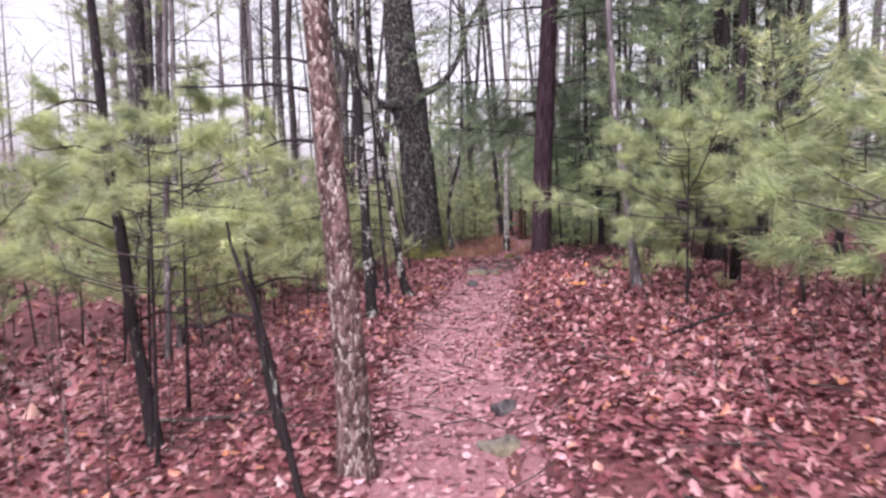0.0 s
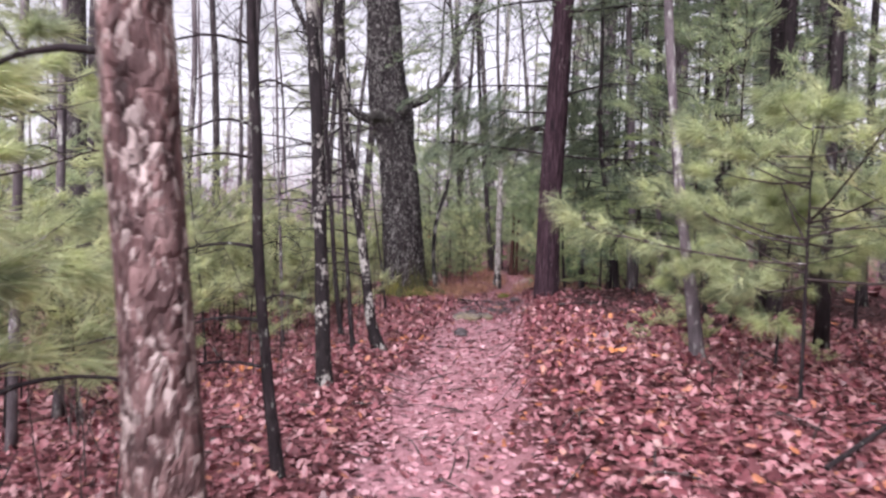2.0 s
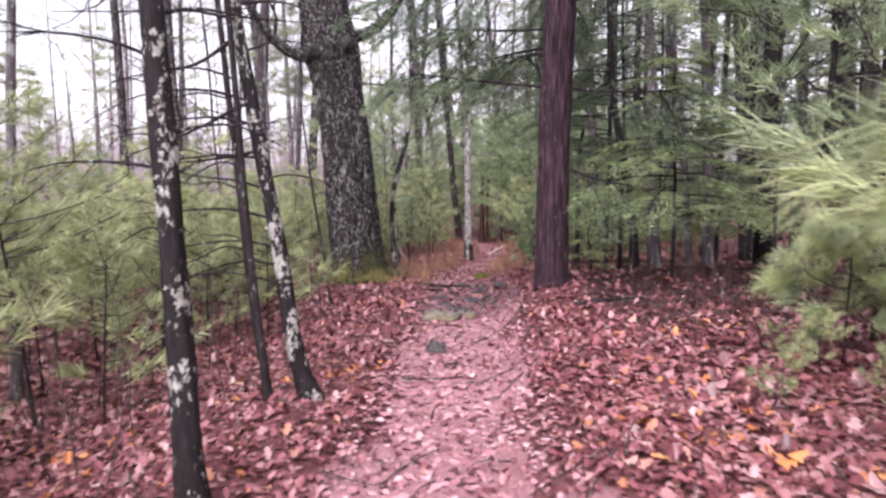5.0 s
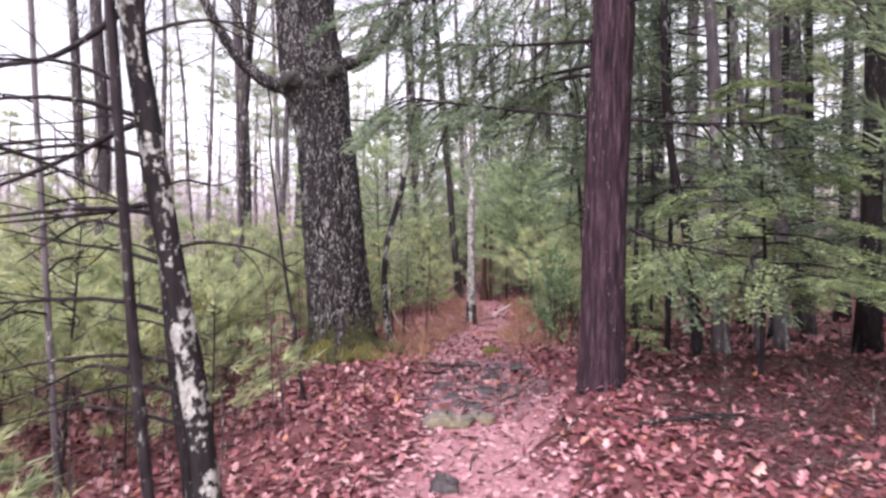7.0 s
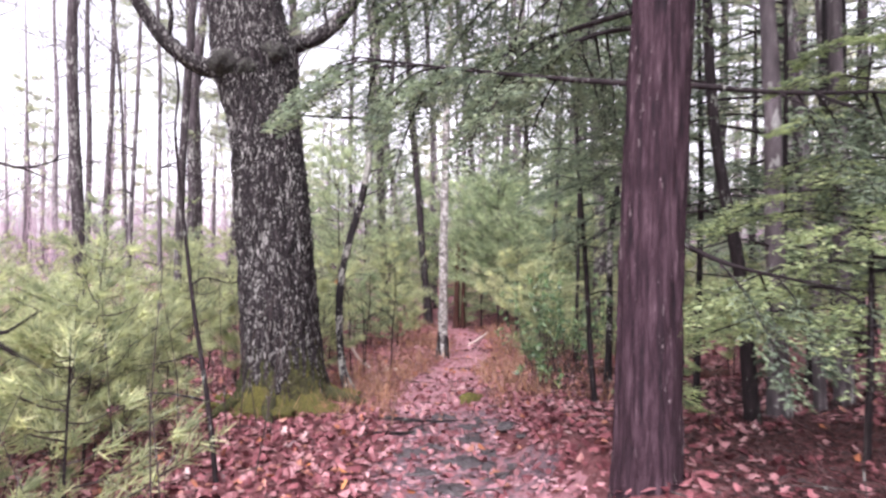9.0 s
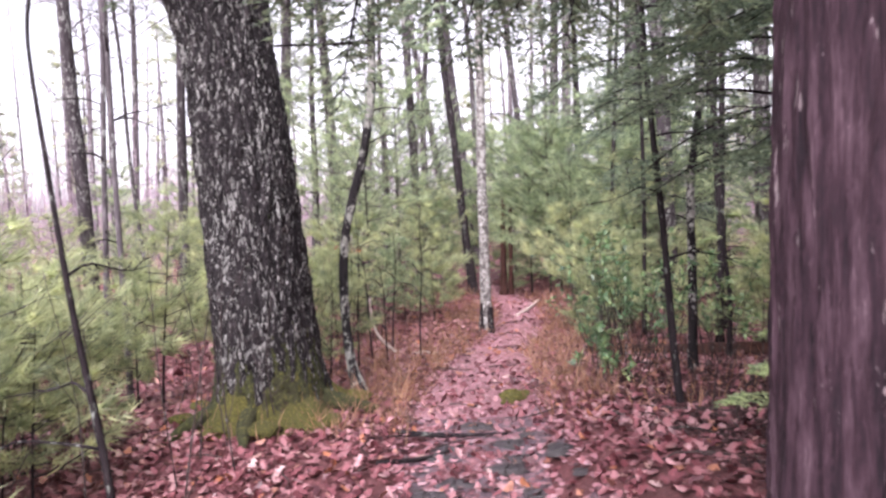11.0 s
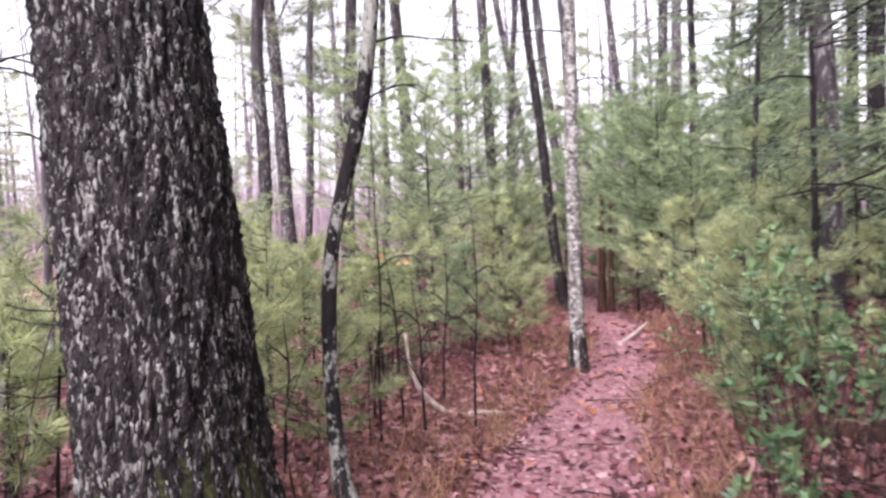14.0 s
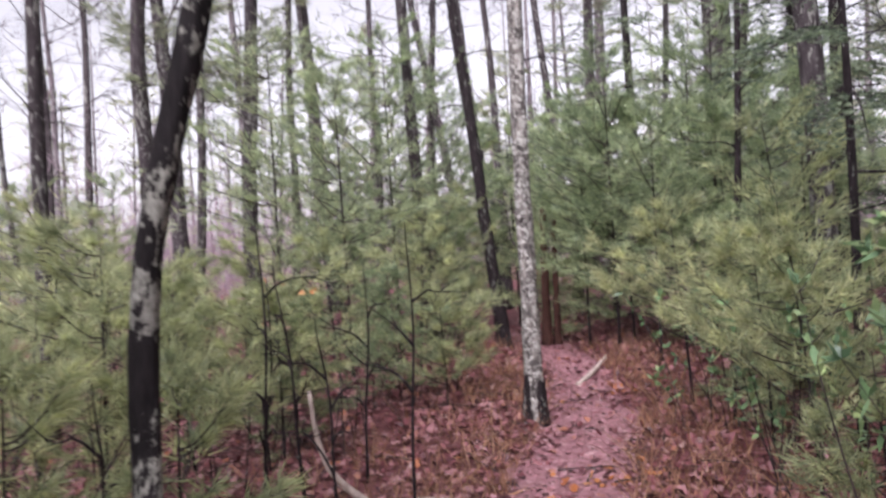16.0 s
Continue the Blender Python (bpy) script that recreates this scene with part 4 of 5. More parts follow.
slender("young_tree", "dark evergreen trunk amid hemlock boughs", [(2.45, 5.85, 0.6), (2.43, 5.85, 1.1), (2.4, 5.85, 2.0), (2.34, 5.85, 3.2), (2.25, 5.9, 5)], (0.08, 0.066, 0.06, 0.054, 0.045), GREY_HAZE_BARK, [(1.5, 3.1, 0.8), (1.8, 3.3, 0.9), (2.1, 2.9, 0.8), (2.4, 0.1, 0.9), (1.7, 0.3, 0.7)])
slender("young_tree", "thin dark bent hemlock trunk", [(2.2, 5.7, 0.6), (2.1, 5.7, 1.6), (1.92, 5.7, 2.5), (1.85, 5.7, 3.4), (1.84, 5.7, 4.4)], (0.05, 0.042, 0.035, 0.032, 0.026), DARK_BARK, [(2.0, 3.2, 0.6), (2.9, 3.0, 0.7)])
slender("young_tree", "dark trunk in the shade of hemlocks", [(3.3, 6.5, 0.7), (3.28, 6.5, 1.6), (3.22, 6.5, 2.8), (3.15, 6.5, 4.2), (3.1, 6.5, 6)], (0.07, 0.062, 0.056, 0.05, 0.04), GREY_HAZE_BARK, [(2.0, 3.1, 0.9), (2.5, 0.2, 0.8), (3.0, 3.4, 0.9)])
slender("young_tree", "dark leaning trunk in the shade of hemlocks", [(3.0, 6.3, 0.7), (2.95, 6.3, 1.4), (2.85, 6.3, 2.4), (2.7, 6.3, 3.6), (2.6, 6.3, 5)], (0.046, 0.042, 0.038, 0.034, 0.03), GREY_HAZE_BARK, [(1.8, 3.1, 0.7), (2.3, 0.2, 0.6)])
slender("young_tree", "dark leaning trunk close behind the birch", [(0.5, 16.5, 0.0), (0.42, 16.5, 0.9), (0.31, 16.5, 2.0), (0.2, 16.5, 3.2), (0.05, 16.5, 4.6)], (0.095, 0.08, 0.074, 0.068, 0.058), DARK_BARK, [(2.6, 0.5, 0.6), (3.2, 2.7, 0.7), (3.9, 0.2, 0.8)])
slender("sapling", "thin leaning pine stem among soft green needles", [(-0.42, -4.85, 0.3), (-0.53, -4.85, 0.8), (-0.585, -4.85, 1.1), (-0.65, -4.85, 1.3), (-0.72, -4.85, 1.5)], (0.017, 0.014, 0.012, 0.01, 0.006), DARK_BARK, [(1.2, 2.9, 0.4)], top=0.1)
slender("sapling", "dark leaning pine stem under soft green needles", [(-0.76, -3.9, 0.25), (-0.84, -3.9, 0.5), (-0.91, -3.9, 0.85), (-0.95, -3.9, 1.15), (-0.99, -3.9, 1.4)], (0.026, 0.022, 0.019, 0.015, 0.009), DARK_BARK, [(0.9, 2.2, 0.35), (1.2, 0.6, 0.4)], top=0.1)
slender("young_tree", "thin dark forked tree on the slope below the trail", [(-1.64, -3.6, 0.1), (-1.7, -3.6, 0.6), (-1.76, -3.6, 0.95), (-1.81, -3.6, 1.43), (-1.865, -3.6, 1.8), (-1.9, -3.6, 2.3), (-1.98, -3.6, 3.4)], (0.045, 0.037, 0.034, 0.032, 0.03, 0.028, 0.024), DARK_BARK, [(0.95, 0.7, 0.5), (1.7, 0.3, 0.5), (1.9, 3.0, 0.6), (2.2, 2.8, 0.8), (1.5, 3.3, 0.6)])
for x, y, h, lean in ((-0.83, 10.2, 1.5, 0.02), (-0.72, 10.5, 1.25, -0.1), (-0.55, 10.4, 1.0, -0.06), (-0.22, 10.6, 1.45, 0.03), (-1.05, 10.9, 1.2, 0.08), (-0.6, 11.6, 1.3, 0.05), (-1.3, 9.6, 0.9, 0.04)):
    z = float(land(x, y))
    slender("sapling", "thin bare dark sapling among the undergrowth", [(x, y, z), (x + lean * 0.3, y, z + h * 0.35), (x + lean * 0.7 + 0.02, y + 0.02, z + h * 0.7), (x + lean, y, z + h)], (0.011, 0.008, 0.006, 0.003), DARK_BARK,
            [(z + h * q, rng.random() * 6.283, rng.uniform(0.15, 0.35)) for q in (0.35, 0.5, 0.65, 0.8)], 6, 16, top=0.1, twigs=2, rise=(0.3, 0.9))
for x, y, r, lean, lab in ((-2.75, -1.0, 0.035, 0.02, "thin grey young tree on the slope"), (-2.6, 1.2, 0.03, -0.04, "thin grey young tree on the slope"), (-3.2, 0.3, 0.045, 0.0, "grey young tree below the trail"),
                           (-2.2, 3.4, 0.022, -0.05, "thin bare sapling on the slope"), (-3.4, 3.2, 0.05, 0.03, "grey young tree below the trail"), 
                           (3.3, 2.6, 0.08, 0.01, "lichened young tree above the trail"), (3.9, 0.4, 0.05, -0.02, "lichened young tree above the trail"), (2.5, 2.4, 0.026, 0.06, "thin dark sapling above the trail"), (3.0, -2.6, 0.035, 0.03, "thin dark young tree above the trail"),
                           (4.6, 3.4, 0.06, 0.0, "dark trunk in the shade of hemlocks"), (5.4, 5.6, 0.065, -0.03, "dark trunk in the shade of hemlocks"), (4.0, 8.2, 0.06, 0.03, "dark trunk in the shade of hemlocks"), (2.9, 10.4, 0.045, 0.02, "slim grey young tree in the undergrowth"),
                           (3.6, 12.2, 0.05, -0.04, "slim grey young tree in the undergrowth"), (2.4, 13.6, 0.04, 0.05, "slim grey young tree in the undergrowth"), (-2.6, 8.9, 0.03, -0.02, "thin dark young tree behind the oak"), (-3.6, 10.6, 0.04, 0.03, "thin dark young tree behind the oak")):
    z = float(land(x, y))
    slender("young_tree" if r > 0.028 else "sapling", lab, [(x, y, z), (x + lean, y, z + 1), (x + lean * 2.2, y, z + 2.2), (x + lean * 3.6, y + 0.03, z + 3.6)], (r, r * 0.85, r * 0.76, r * 0.65), GREY_HAZE_BARK if x < 0 else rng.choice([GREY_HAZE_BARK, DARK_BARK, SPOT_BARK]),
            [(z + h, rng.random() * 6.283, rng.uniform(0.3, 0.8)) for h in rng.uniform(0.7, 3.4, 7)], 8, 22, top=4.5, twigs=2)

sap = [o for o in bpy.data.objects if o.name.startswith("young_hemlock")][0]
wood, nd = Geo(), Geo()
for k in range(26):
    z = 2.35 + k * 0.09
    a = k * 2.4
    flat_bough(wood, nd, rel([(1.53 - 0.06 * (z - 2.3), 7.76, z)], sap)[0], (math.cos(a), math.sin(a), rng.uniform(-0.2, 0.2)), rng.uniform(0.35, 0.75), 0.6, 0.85, 1.3)
tagged(part("branchwork", wood, DARK_BARK, sap), kind="stuff")
tagged(part("foliage", nd, HEML, sap, "dark drooping needle sprays"), kind="stuff")


# ---- young pines ----
def young_pine(name, label, x, y, h, reach, whorls, per, tuft_n, needle, width, material, low=0.22, r=None, group="", keep=None, lift=0.25, plume=False):
    ob = thing(name, x, y, label, "tree", group)
    r = r or 0.005 + h * 0.0042
    lean = rng.normal(size=2) * 0.05 * h
    pts = [(0, 0, -0.05), (lean[0] * 0.3, lean[1] * 0.3, h * 0.35), (lean[0] * 0.7, lean[1] * 0.7, h * 0.7), (lean[0], lean[1], h)]
    part("trunk", stem(pts, (r, r * 0.8, r * 0.5, r * 0.15), 7, 14, rng.random() * 6, 0.05), DARK_BARK, ob)
    wood, needles = Geo(), Geo()
    pine_boughs(wood, needles, lambda z: (lean[0] * z / h, lean[1] * z / h, z), None, h * low, h * 0.98, reach, whorls, per, tuft_n, needle, width, lift, keep, plume)
    tufts(needles, [(lean[0], lean[1], h)] * 2, [(0, 0, 1)] * 2, tuft_n, needle, width)
    tagged(part("branchwork", wood, TWIG, ob), kind="stuff")
    tagged(part("foliage", needles, material, ob), kind="stuff")
    return ob


def clear_of_walk(ox, oy, least):
    return lambda p: abs(ox + p[0] - float(trail_x(oy + p[1]))) > least


SOFT = "young white pine with soft light green needle plumes"
for x, y, h, reach in ((1.86, -1.5, 1.6, 0.95), (2.15, -0.4, 1.25, 0.75), (2.3, -4.3, 1.3, 0.8), (2.75, -2.9, 1.6, 0.9), (3.4, -1.2, 1.8, 1.0), (2.9, 0.9, 1.3, 0.8), (-1.45, -4.0, 1.75, 0.75), (-1.75, -2.9, 2.1, 0.85), (-2.3, -4.3, 2.0, 0.8), (-2.5, -1.9, 2.3, 0.9), (2.1, 1.2, 0.8, 0.35)):
    young_pine("young_pine", SOFT, x, y, h, reach, 6 if x > 0 else 5, 5 if x > 0 else 4, 30, 0.125, 0.0045, PLUME, 0.2 if h < 1 else 0.4 if x > 0 else 0.5, lift=0.2, plume=True, keep=clear_of_walk(x, y, 0.72))

kinds = []
for k, (h, reach, wh, per, tn) in enumerate(((1.0, 0.5, 5, 4, 6), (1.5, 0.62, 6, 4, 6), (2.1, 0.8, 7, 4, 5), (2.7, 0.95, 8, 4, 5), (3.7, 1.15, 10, 5, 5))):
    kinds.append(young_pine("young_pine", "young pine with soft green needles in the undergrowth", (-2.9, -3.2, -2.6, 4.6, 1.9)[k], (9.2, 7.4, 4.2, 13.5, 16.2)[k], h, reach, wh, per, tn, 0.115, 0.009, YELLOWPINE if h < 2.2 else UNDER, 0.16 if h < 1.2 else 0.28, group="young pines of the undergrowth", lift=0.45))


def plant(kind, x, y, s):
    m = Matrix.Translation((x, y, float(land(x, y)))) @ Matrix.Rotation(rng.random() * 6.283, 4, "Z") @ Matrix.Scale(s, 4)
    return copy_thing(kind, m)


def fill(n, x0, x1, y0, y1, which, gap, apart=0.55, smin=0.8, smax=1.2):
    put, tries = [], 0
    while len(put) < n and tries < n * 12:
        tries += 1
        x, y = rng.uniform(x0, x1), rng.uniform(y0, y1)
        k = which[rng.integers(len(which))]
        reach = (0.5, 0.6, 0.75, 0.9, 1.15)[k]
        if math.hypot(x + 0.5, y - 11) < 0.95 or abs(x - float(trail_x(y))) < gap + reach * 0.9 or math.hypot(x + 1.21, y - 8.19) < 0.7 + reach * 0.6 or math.hypot(x + 1.2, y - 7.3) < 0.75 + reach or any(math.hypot(x - a, y - b) < apart for a, b in put):
            continue
        put.append((x, y))
        plant(kinds[k], x, y, rng.uniform(smin, smax))


fill(17, -8, -2.6, -3.0, 7.0, (1, 2, 2), 1.3, 0.8)
fill(26, -7, -1.0, 6.2, 13.5, (0, 0, 1), 0.3, 0.5, 0.75, 1.1)
fill(8, -4.6, -2.2, -1.5, 4.3, (0, 0, 1), 0.9, 0.6, 0.85, 1.15)
fill(16, -6, 0.5, 11.5, 18.0, (0, 1, 1, 2), 0.35, 0.6)
fill(12, -2.5, 4.5, 15.0, 20.0, (3, 4, 4), 0.25, 0.8)
fill(13, 1.6, 7, 9.4, 16.0, (0, 0, 1, 1, 2), 0.35, 0.7)
fill(10, 2.2, 7, -6, 4.5, (2, 3), 0.9, 0.9)
fill(9, -3, 4, 20.5, 25, (3, 4), 0.0, 1.0)
fill(16, -10, -3.0, -4.5, 8.0, (1, 1, 2), 1.5, 0.9)
fill(15, -4.4, -1.6, 4.2, 8.0, (0, 0, 1), 0.85, 0.45, 0.8, 1.15)
fill(24, -13, -4, 8.5, 21, (1, 2, 2, 3), 1.0, 0.9)
for k in range(6):
    plant(kinds[0], rng.uniform(1.5, 2.9), rng.uniform(-1.5, 3.4), rng.uniform(0.18, 0.28))
for x, y, k, s in ((0.6, 19.8, 3, 1.0), (1.6, 20.3, 4, 0.9), (2.3, 18.4, 3, 1.0), (-0.5, 19.0, 2, 0.9), (1.2, 18.9, 2, 0.8), (1.75, 10.6, 1, 0.9), (1.55, 9.6, 0, 0.8), (2.0, 11.8, 1, 0.9), (1.9, 13.2, 1, 1.1), (2.1, 15.0, 3, 1.0), (1.6, 16.6, 4, 0.9), (-0.5, 15.2, 1, 1.2), (-1.2, 14.2, 1, 1.1), (-1.3, 12.3, 1, 1.05), (-1.9, 10.9, 1, 1.1), (0.0, 17.2, 2, 0.95), (2.9, 16.2, 4, 1.0), (3.4, 14.4, 3, 1.0), (-2.0, 12.4, 1, 1.0), (-1.7, 9.7, 0, 1.1), (-2.2, 6.7, 0, 1.1), (-2.3, 7.7, 0, 0.9), (-2.8, 6.9, 0, 1.0), (-3.2, 8.2, 1, 0.9), (-2.5, 8.8, 0, 1.1), (-1.95, 9.5, 0, 1.0), (-3.5, 7.3, 1, 0.8), (-2.9, 5.8, 0, 1.0), (-3.4, 4.6, 2, 0.9), (-4.4, 3.6, 3, 0.9), (-3.0, 2.2, 2, 0.9), (-4.0, 0.6, 3, 1.0), (-3.4, -0.6, 2, 0.9), (-5.2, 1.8, 3, 1.0), (-5.0, 5.4, 2, 1.1), (3.0, 10.3, 0, 0.75), (3.6, 10.9, 0, 0.9), (3.3, 11.7, 1, 0.8), (4.2, 10.5, 1, 0.8), (2.75, 11.1, 0, 0.7), (3.9, 9.7, 0, 0.8)):
    plant(kinds[k], x, y, s)


dense = young_pine("young_pine", "dense blue-green young pine where the trail bends", 2.15, 16.5, 3.1, 1.05, 11, 8, 5, 0.15, 0.013, BLUEPINE, 0.1, group="dense young pines at the bend", lift=0.12)
for x, y, s in ((3.0, 15.2, 0.9), (-0.35, 16.9, 0.62), (0.9, 19.4, 1.15), (2.3, 18.6, 1.1), (-1.5, 16.2, 0.55), (3.9, 16.8, 1.1), (2.5, 13.0, 0.55), (-0.6, 13.9, 0.42), (2.2, 11.9, 0.42), (-1.3, 12.7, 0.4)):
    plant(dense, x, y, s)

# ---- hemlocks ----
def hemlock(x, y, h, reach, low, count, label, fine=1.0, dens=0.8, r=None, material=HEML, trunk=True, aim=None):
    ob = thing("hemlock_tree", x, y, label, "tree")
    r = r or 0.012 + 0.011 * h
    part("trunk", stem([(0, 0, -0.06), (0.02, 0.01, h * 0.4), (-0.02, 0.02, h * 0.75), (0, 0, h)], (r, r * 0.8, r * 0.5, r * 0.15), 9, 20, rng.random() * 6, 0.06), DARK_BARK, ob)
    wood, needles = Geo(), Geo()
    for k in range(count):
        z = low + (h - low) * (k + rng.random() * 0.5) / count
        a = k * 2.4 + rng.normal() * 0.3 if aim is None else aim + rng.normal() * 0.8
        ln = reach * (1.08 - 0.8 * (z - low) / (h - low)) * rng.uniform(0.75, 1.15)
        tip = (x + math.cos(a) * ln, y + math.sin(a) * ln)
        if z + float(ob.location[2]) < 2.5 and abs(tip[0] - float(trail_x(tip[1]))) < 0.75:
            continue
        flat_bough(wood, needles, (0, 0, z), (math.cos(a), math.sin(a), rng.uniform(-0.1, 0.2)), ln, 0.45, dens, fine)
    tagged(part("branchwork", wood, DARK_BARK, ob), kind="stuff")
    tagged(part("foliage", needles, material, ob), kind="stuff")
    return ob


hemlock(2.25, 4.6, 2.2, 1.1, 0.6, 36, "young hemlock with bright green flat sprays", 1.3, 1.0, r=0.02, material=LIGHTHEML)
hemlock(2.3, 6.9, 4.6, 1.2, 1.6, 20, "dark hemlock with drooping boughs over the slope", 1.6, 0.75, r=0.03)
hemlock(2.5, 5.95, 5.5, 1.35, 1.5, 30, "dark hemlock reaching drooping boughs towards the trail", 1.5, 0.85, r=0.02, aim=2.2)
hemlock(2.15, 7.0, 3.6, 1.15, 1.45, 18, "slim dark hemlock hanging boughs beside the trail", 1.4, 0.85, r=0.018, aim=3.4)
hemlock(2.7, 9.6, 1.4, 0.6, 0.25, 12, "small hemlock beside a fallen log", 1.5, 0.85, material=LIGHTHEML)
hemlock(1.75, 6.1, 0.6, 0.45, 0.12, 7, "low hemlock seedling with feathery sprays", 1.3, 0.9, material=LIGHTHEML)
# High boughs over the view, added to shade the right bank.
hemlock(3.5, 5.4, 10.0, 2.4, 3.4, 40, "tall hemlock added to shade the slope with high dark boughs", 2.8, 0.8, r=0.09)
hemlock(3.3, 2.9, 10.0, 2.3, 3.8, 38, "tall hemlock added to shade the slope with high dark boughs", 2.8, 0.8, r=0.085)
hemlock(2.9, 0.6, 11.0, 2.4, 4.4, 30, "tall hemlock added to shade the slope with high dark boughs", 3.2, 0.8, r=0.05)
big = hemlock(4.5, 6.0, 7.0, 1.7, 0.9, 38, "tall dark hemlock with boughs to the ground", 2.7, 0.7)
# The first three are added beside the view to shade the right bank.
for x, y, s in ((4.7, -2.4, 1.0), (5.7, 0.2, 1.1), (5.2, -5.4, 1.1), (5.2, 7.2, 1.0), (4.9, 9.2, 0.85), (6.6, 9.6, 1.05), (5.3, 12.2, 0.8), (4.2, 3.6, 0.6), (7.5, 13.0, 1.4), (9.5, 7.0, 1.4), (9.0, 17.5, 1.5), (6.2, 20.0, 1.3), (11.5, 12.0, 1.5), (8.8, 2.0, 1.3), (3.2, 20.8, 1.2), (5.2, 17.2, 1.3), (6.0, 20.4, 1.5)):
    plant(big, x, y, s)
hemlock(2.4, 11.5, 5.0, 1.2, 1.6, 16, "hemlock with feathery green boughs over the trail", 1.8, 0.8, r=0.03)

# ---- glossy evergreen shrub ----
def laurel(x, y, h, n, wide=0.75):
    ob = thing("evergreen_shrub", x, y, "loose small shrub with glossy green leaves", "shrub")
    wood, lf = Geo(), Geo()
    for k in range(n):
        a = rng.random() * 6.283
        q = h * wide * rng.uniform(0.2, 1)
        e = np.array([math.cos(a) * q, math.sin(a) * q, h * rng.uniform(0.35, 1)])
        root = np.append(rng.normal(size=2) * h * 0.16, -0.03)
        e[:2] += root[:2]
        c = curve([root, root * 0.5 + e * [0.5, 0.5, 0.55] + rng.normal(size=3) * 0.03, e], 9)
        wood.tube(c, np.linspace(0.0045, 0.0015, 9), 4, False)
        for i in range(5, 9):
            for m in range(4 if i < 8 else 9):
                d = unit(rng.normal(size=3) + unit(e) * 0.6 + [0, 0, 0.25])
                s = unit(np.cross(d, rng.normal(size=3) * 0.5 + [0, 0, 1])) * rng.uniform(0.012, 0.018)
                ln = rng.uniform(0.05, 0.09)
                up = np.cross(d, s) * 0.3
                lf.add([c[i], c[i] + d * ln * 0.35 + s + up, c[i] + d * ln - [0, 0, 0.01], c[i] + d * ln * 0.35 - s + up], [(0, 1, 2, 3)])
    tagged(part("branchwork", wood, TWIG, ob), kind="stuff")
    tagged(part("leaves", lf, LAUREL, ob), kind="stuff")


for x, y, h, n in ((1.5, 8.75, 1.15, 26), (1.75, 9.35, 1.25, 24), (1.28, 8.4, 0.4, 9), (1.9, 12.4, 1.1, 18), (2.35, 8.9, 1.0, 16), (1.75, 10.9, 1.0, 16)):
    laurel(x, y, h, n, 0.45)


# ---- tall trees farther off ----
def tall(x, y, r, lean, label, h=15.0, crown=False, material=GREY_HAZE_BARK):
    ob = thing("tall_tree", x, y, label, "tree")
    pts = [(0, 0, -0.1)] + [(lean * z + rng.normal() * 0.04, rng.normal() * 0.04, z) for z in (2.5, 5, 8, 11.5, h)]
    part("trunk", stem(pts, (r * 1.1, r, r * 0.9, r * 0.75, r * 0.55, r * 0.2), 9, 26, rng.random() * 6, 0.05, 0.25), material, ob)
    g = Geo()
    for k in range(16):
        z = rng.uniform(2.0, h * 0.75)
        a = rng.random() * 6.283
        limbs(g, (lean * z, 0, z), (math.cos(a), math.sin(a), 0.3 if z < 6 else 0.9), rng.uniform(0.7, 1.4) if z < 6 else rng.uniform(1.4, 2.8), max(0.008, r * (0.13 if z < 6 else 0.22)), 1, 3)
    tagged(part("bare_crown", g, material, ob), kind="stuff")
    if crown:
        wood, needles = Geo(), Geo()
        pine_boughs(wood, needles, lambda z: (lean * z, 0, z), None, crown, h, 1.7, 11, 4, 4, 0.22, 0.02, 0.1)
        tagged(part("branchwork", wood, GREY_HAZE_BARK, ob), kind="stuff")
        tagged(part("foliage", needles, FARGREEN, ob), kind="stuff")
    return ob


for x, y, r, lean, crown in ((-5.32, 19.0, 0.132, 0.05, 0), (-4.18, 18.3, 0.067, 0.078, 3.4), (-4.08, 21.0, 0.143, 0.044, 3.6), (-3.72, 23.0, 0.081, 0.037, 0), (-3.01, 24.0, 0.159, -0.06, 0), (-1.48, 20.2, 0.057, 0.015, 0),
                             (0.12, 26.0, 0.103, -0.15, 0), (-0.87, 27.0, 0.101, 0.038, 0), (0.81, 24.0, 0.119, -0.112, 0), (0.89, 22.0, 0.07, -0.039, 0), (2.31, 22.1, 0.077, -0.109, 0), (3.24, 26.0, 0.148, 0.03, 4.5), (4.03, 22.4, 0.066, 0.06, 0),
                             (4.01, 18.5, 0.22, 0.005, 5.0), (-9.63, 24.0, 0.093, 0.001, 0), (-10.24, 27.0, 0.109, 0.021, 0), (4.73, 20.0, 0.071, 0.054, 0), (-5.27, 16.0, 0.032, -0.1, 0), (-6.37, 16.0, 0.12, -0.039, 0), (-5.71, 22.0, 0.166, -0.039, 5.5),
                             (-6.77, 7.0, 0.21, -0.023, 4.5), (3.44, 14.0, 0.11, -0.038, 0), (8.26, 16.0, 0.269, -0.059, 4.0), (8.44, 13.0, 0.22, -0.006, 0), (6.18, 8.0, 0.13, -0.048, 0), (4.83, 9.0, 0.1, -0.066, 4.0), (6.25, 12.0, 0.106, -0.079, 0),
                             (-0.42, 17.0, 0.08, -0.048, 0), (-5.6, 5.2, 0.12, 0.03, 4.0), (-4.1, 8.0, 0.07, 0.02, 0), (-7.2, 1.0, 0.14, 0.0, 0), (-6.2, -1.6, 0.1, -0.03, 4.5), (-8.4, 10.5, 0.13, 0.02, 3.5), (-6.4, 12.6, 0.09, -0.02, 0), (-3.9, 13.8, 0.07, 0.03, 0), (5.9, 16.5, 0.15, -0.02, 4.0), (7.6, 19.0, 0.12, 0.03, 3.5)):
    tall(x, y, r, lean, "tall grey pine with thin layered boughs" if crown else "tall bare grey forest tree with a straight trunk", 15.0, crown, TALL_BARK)
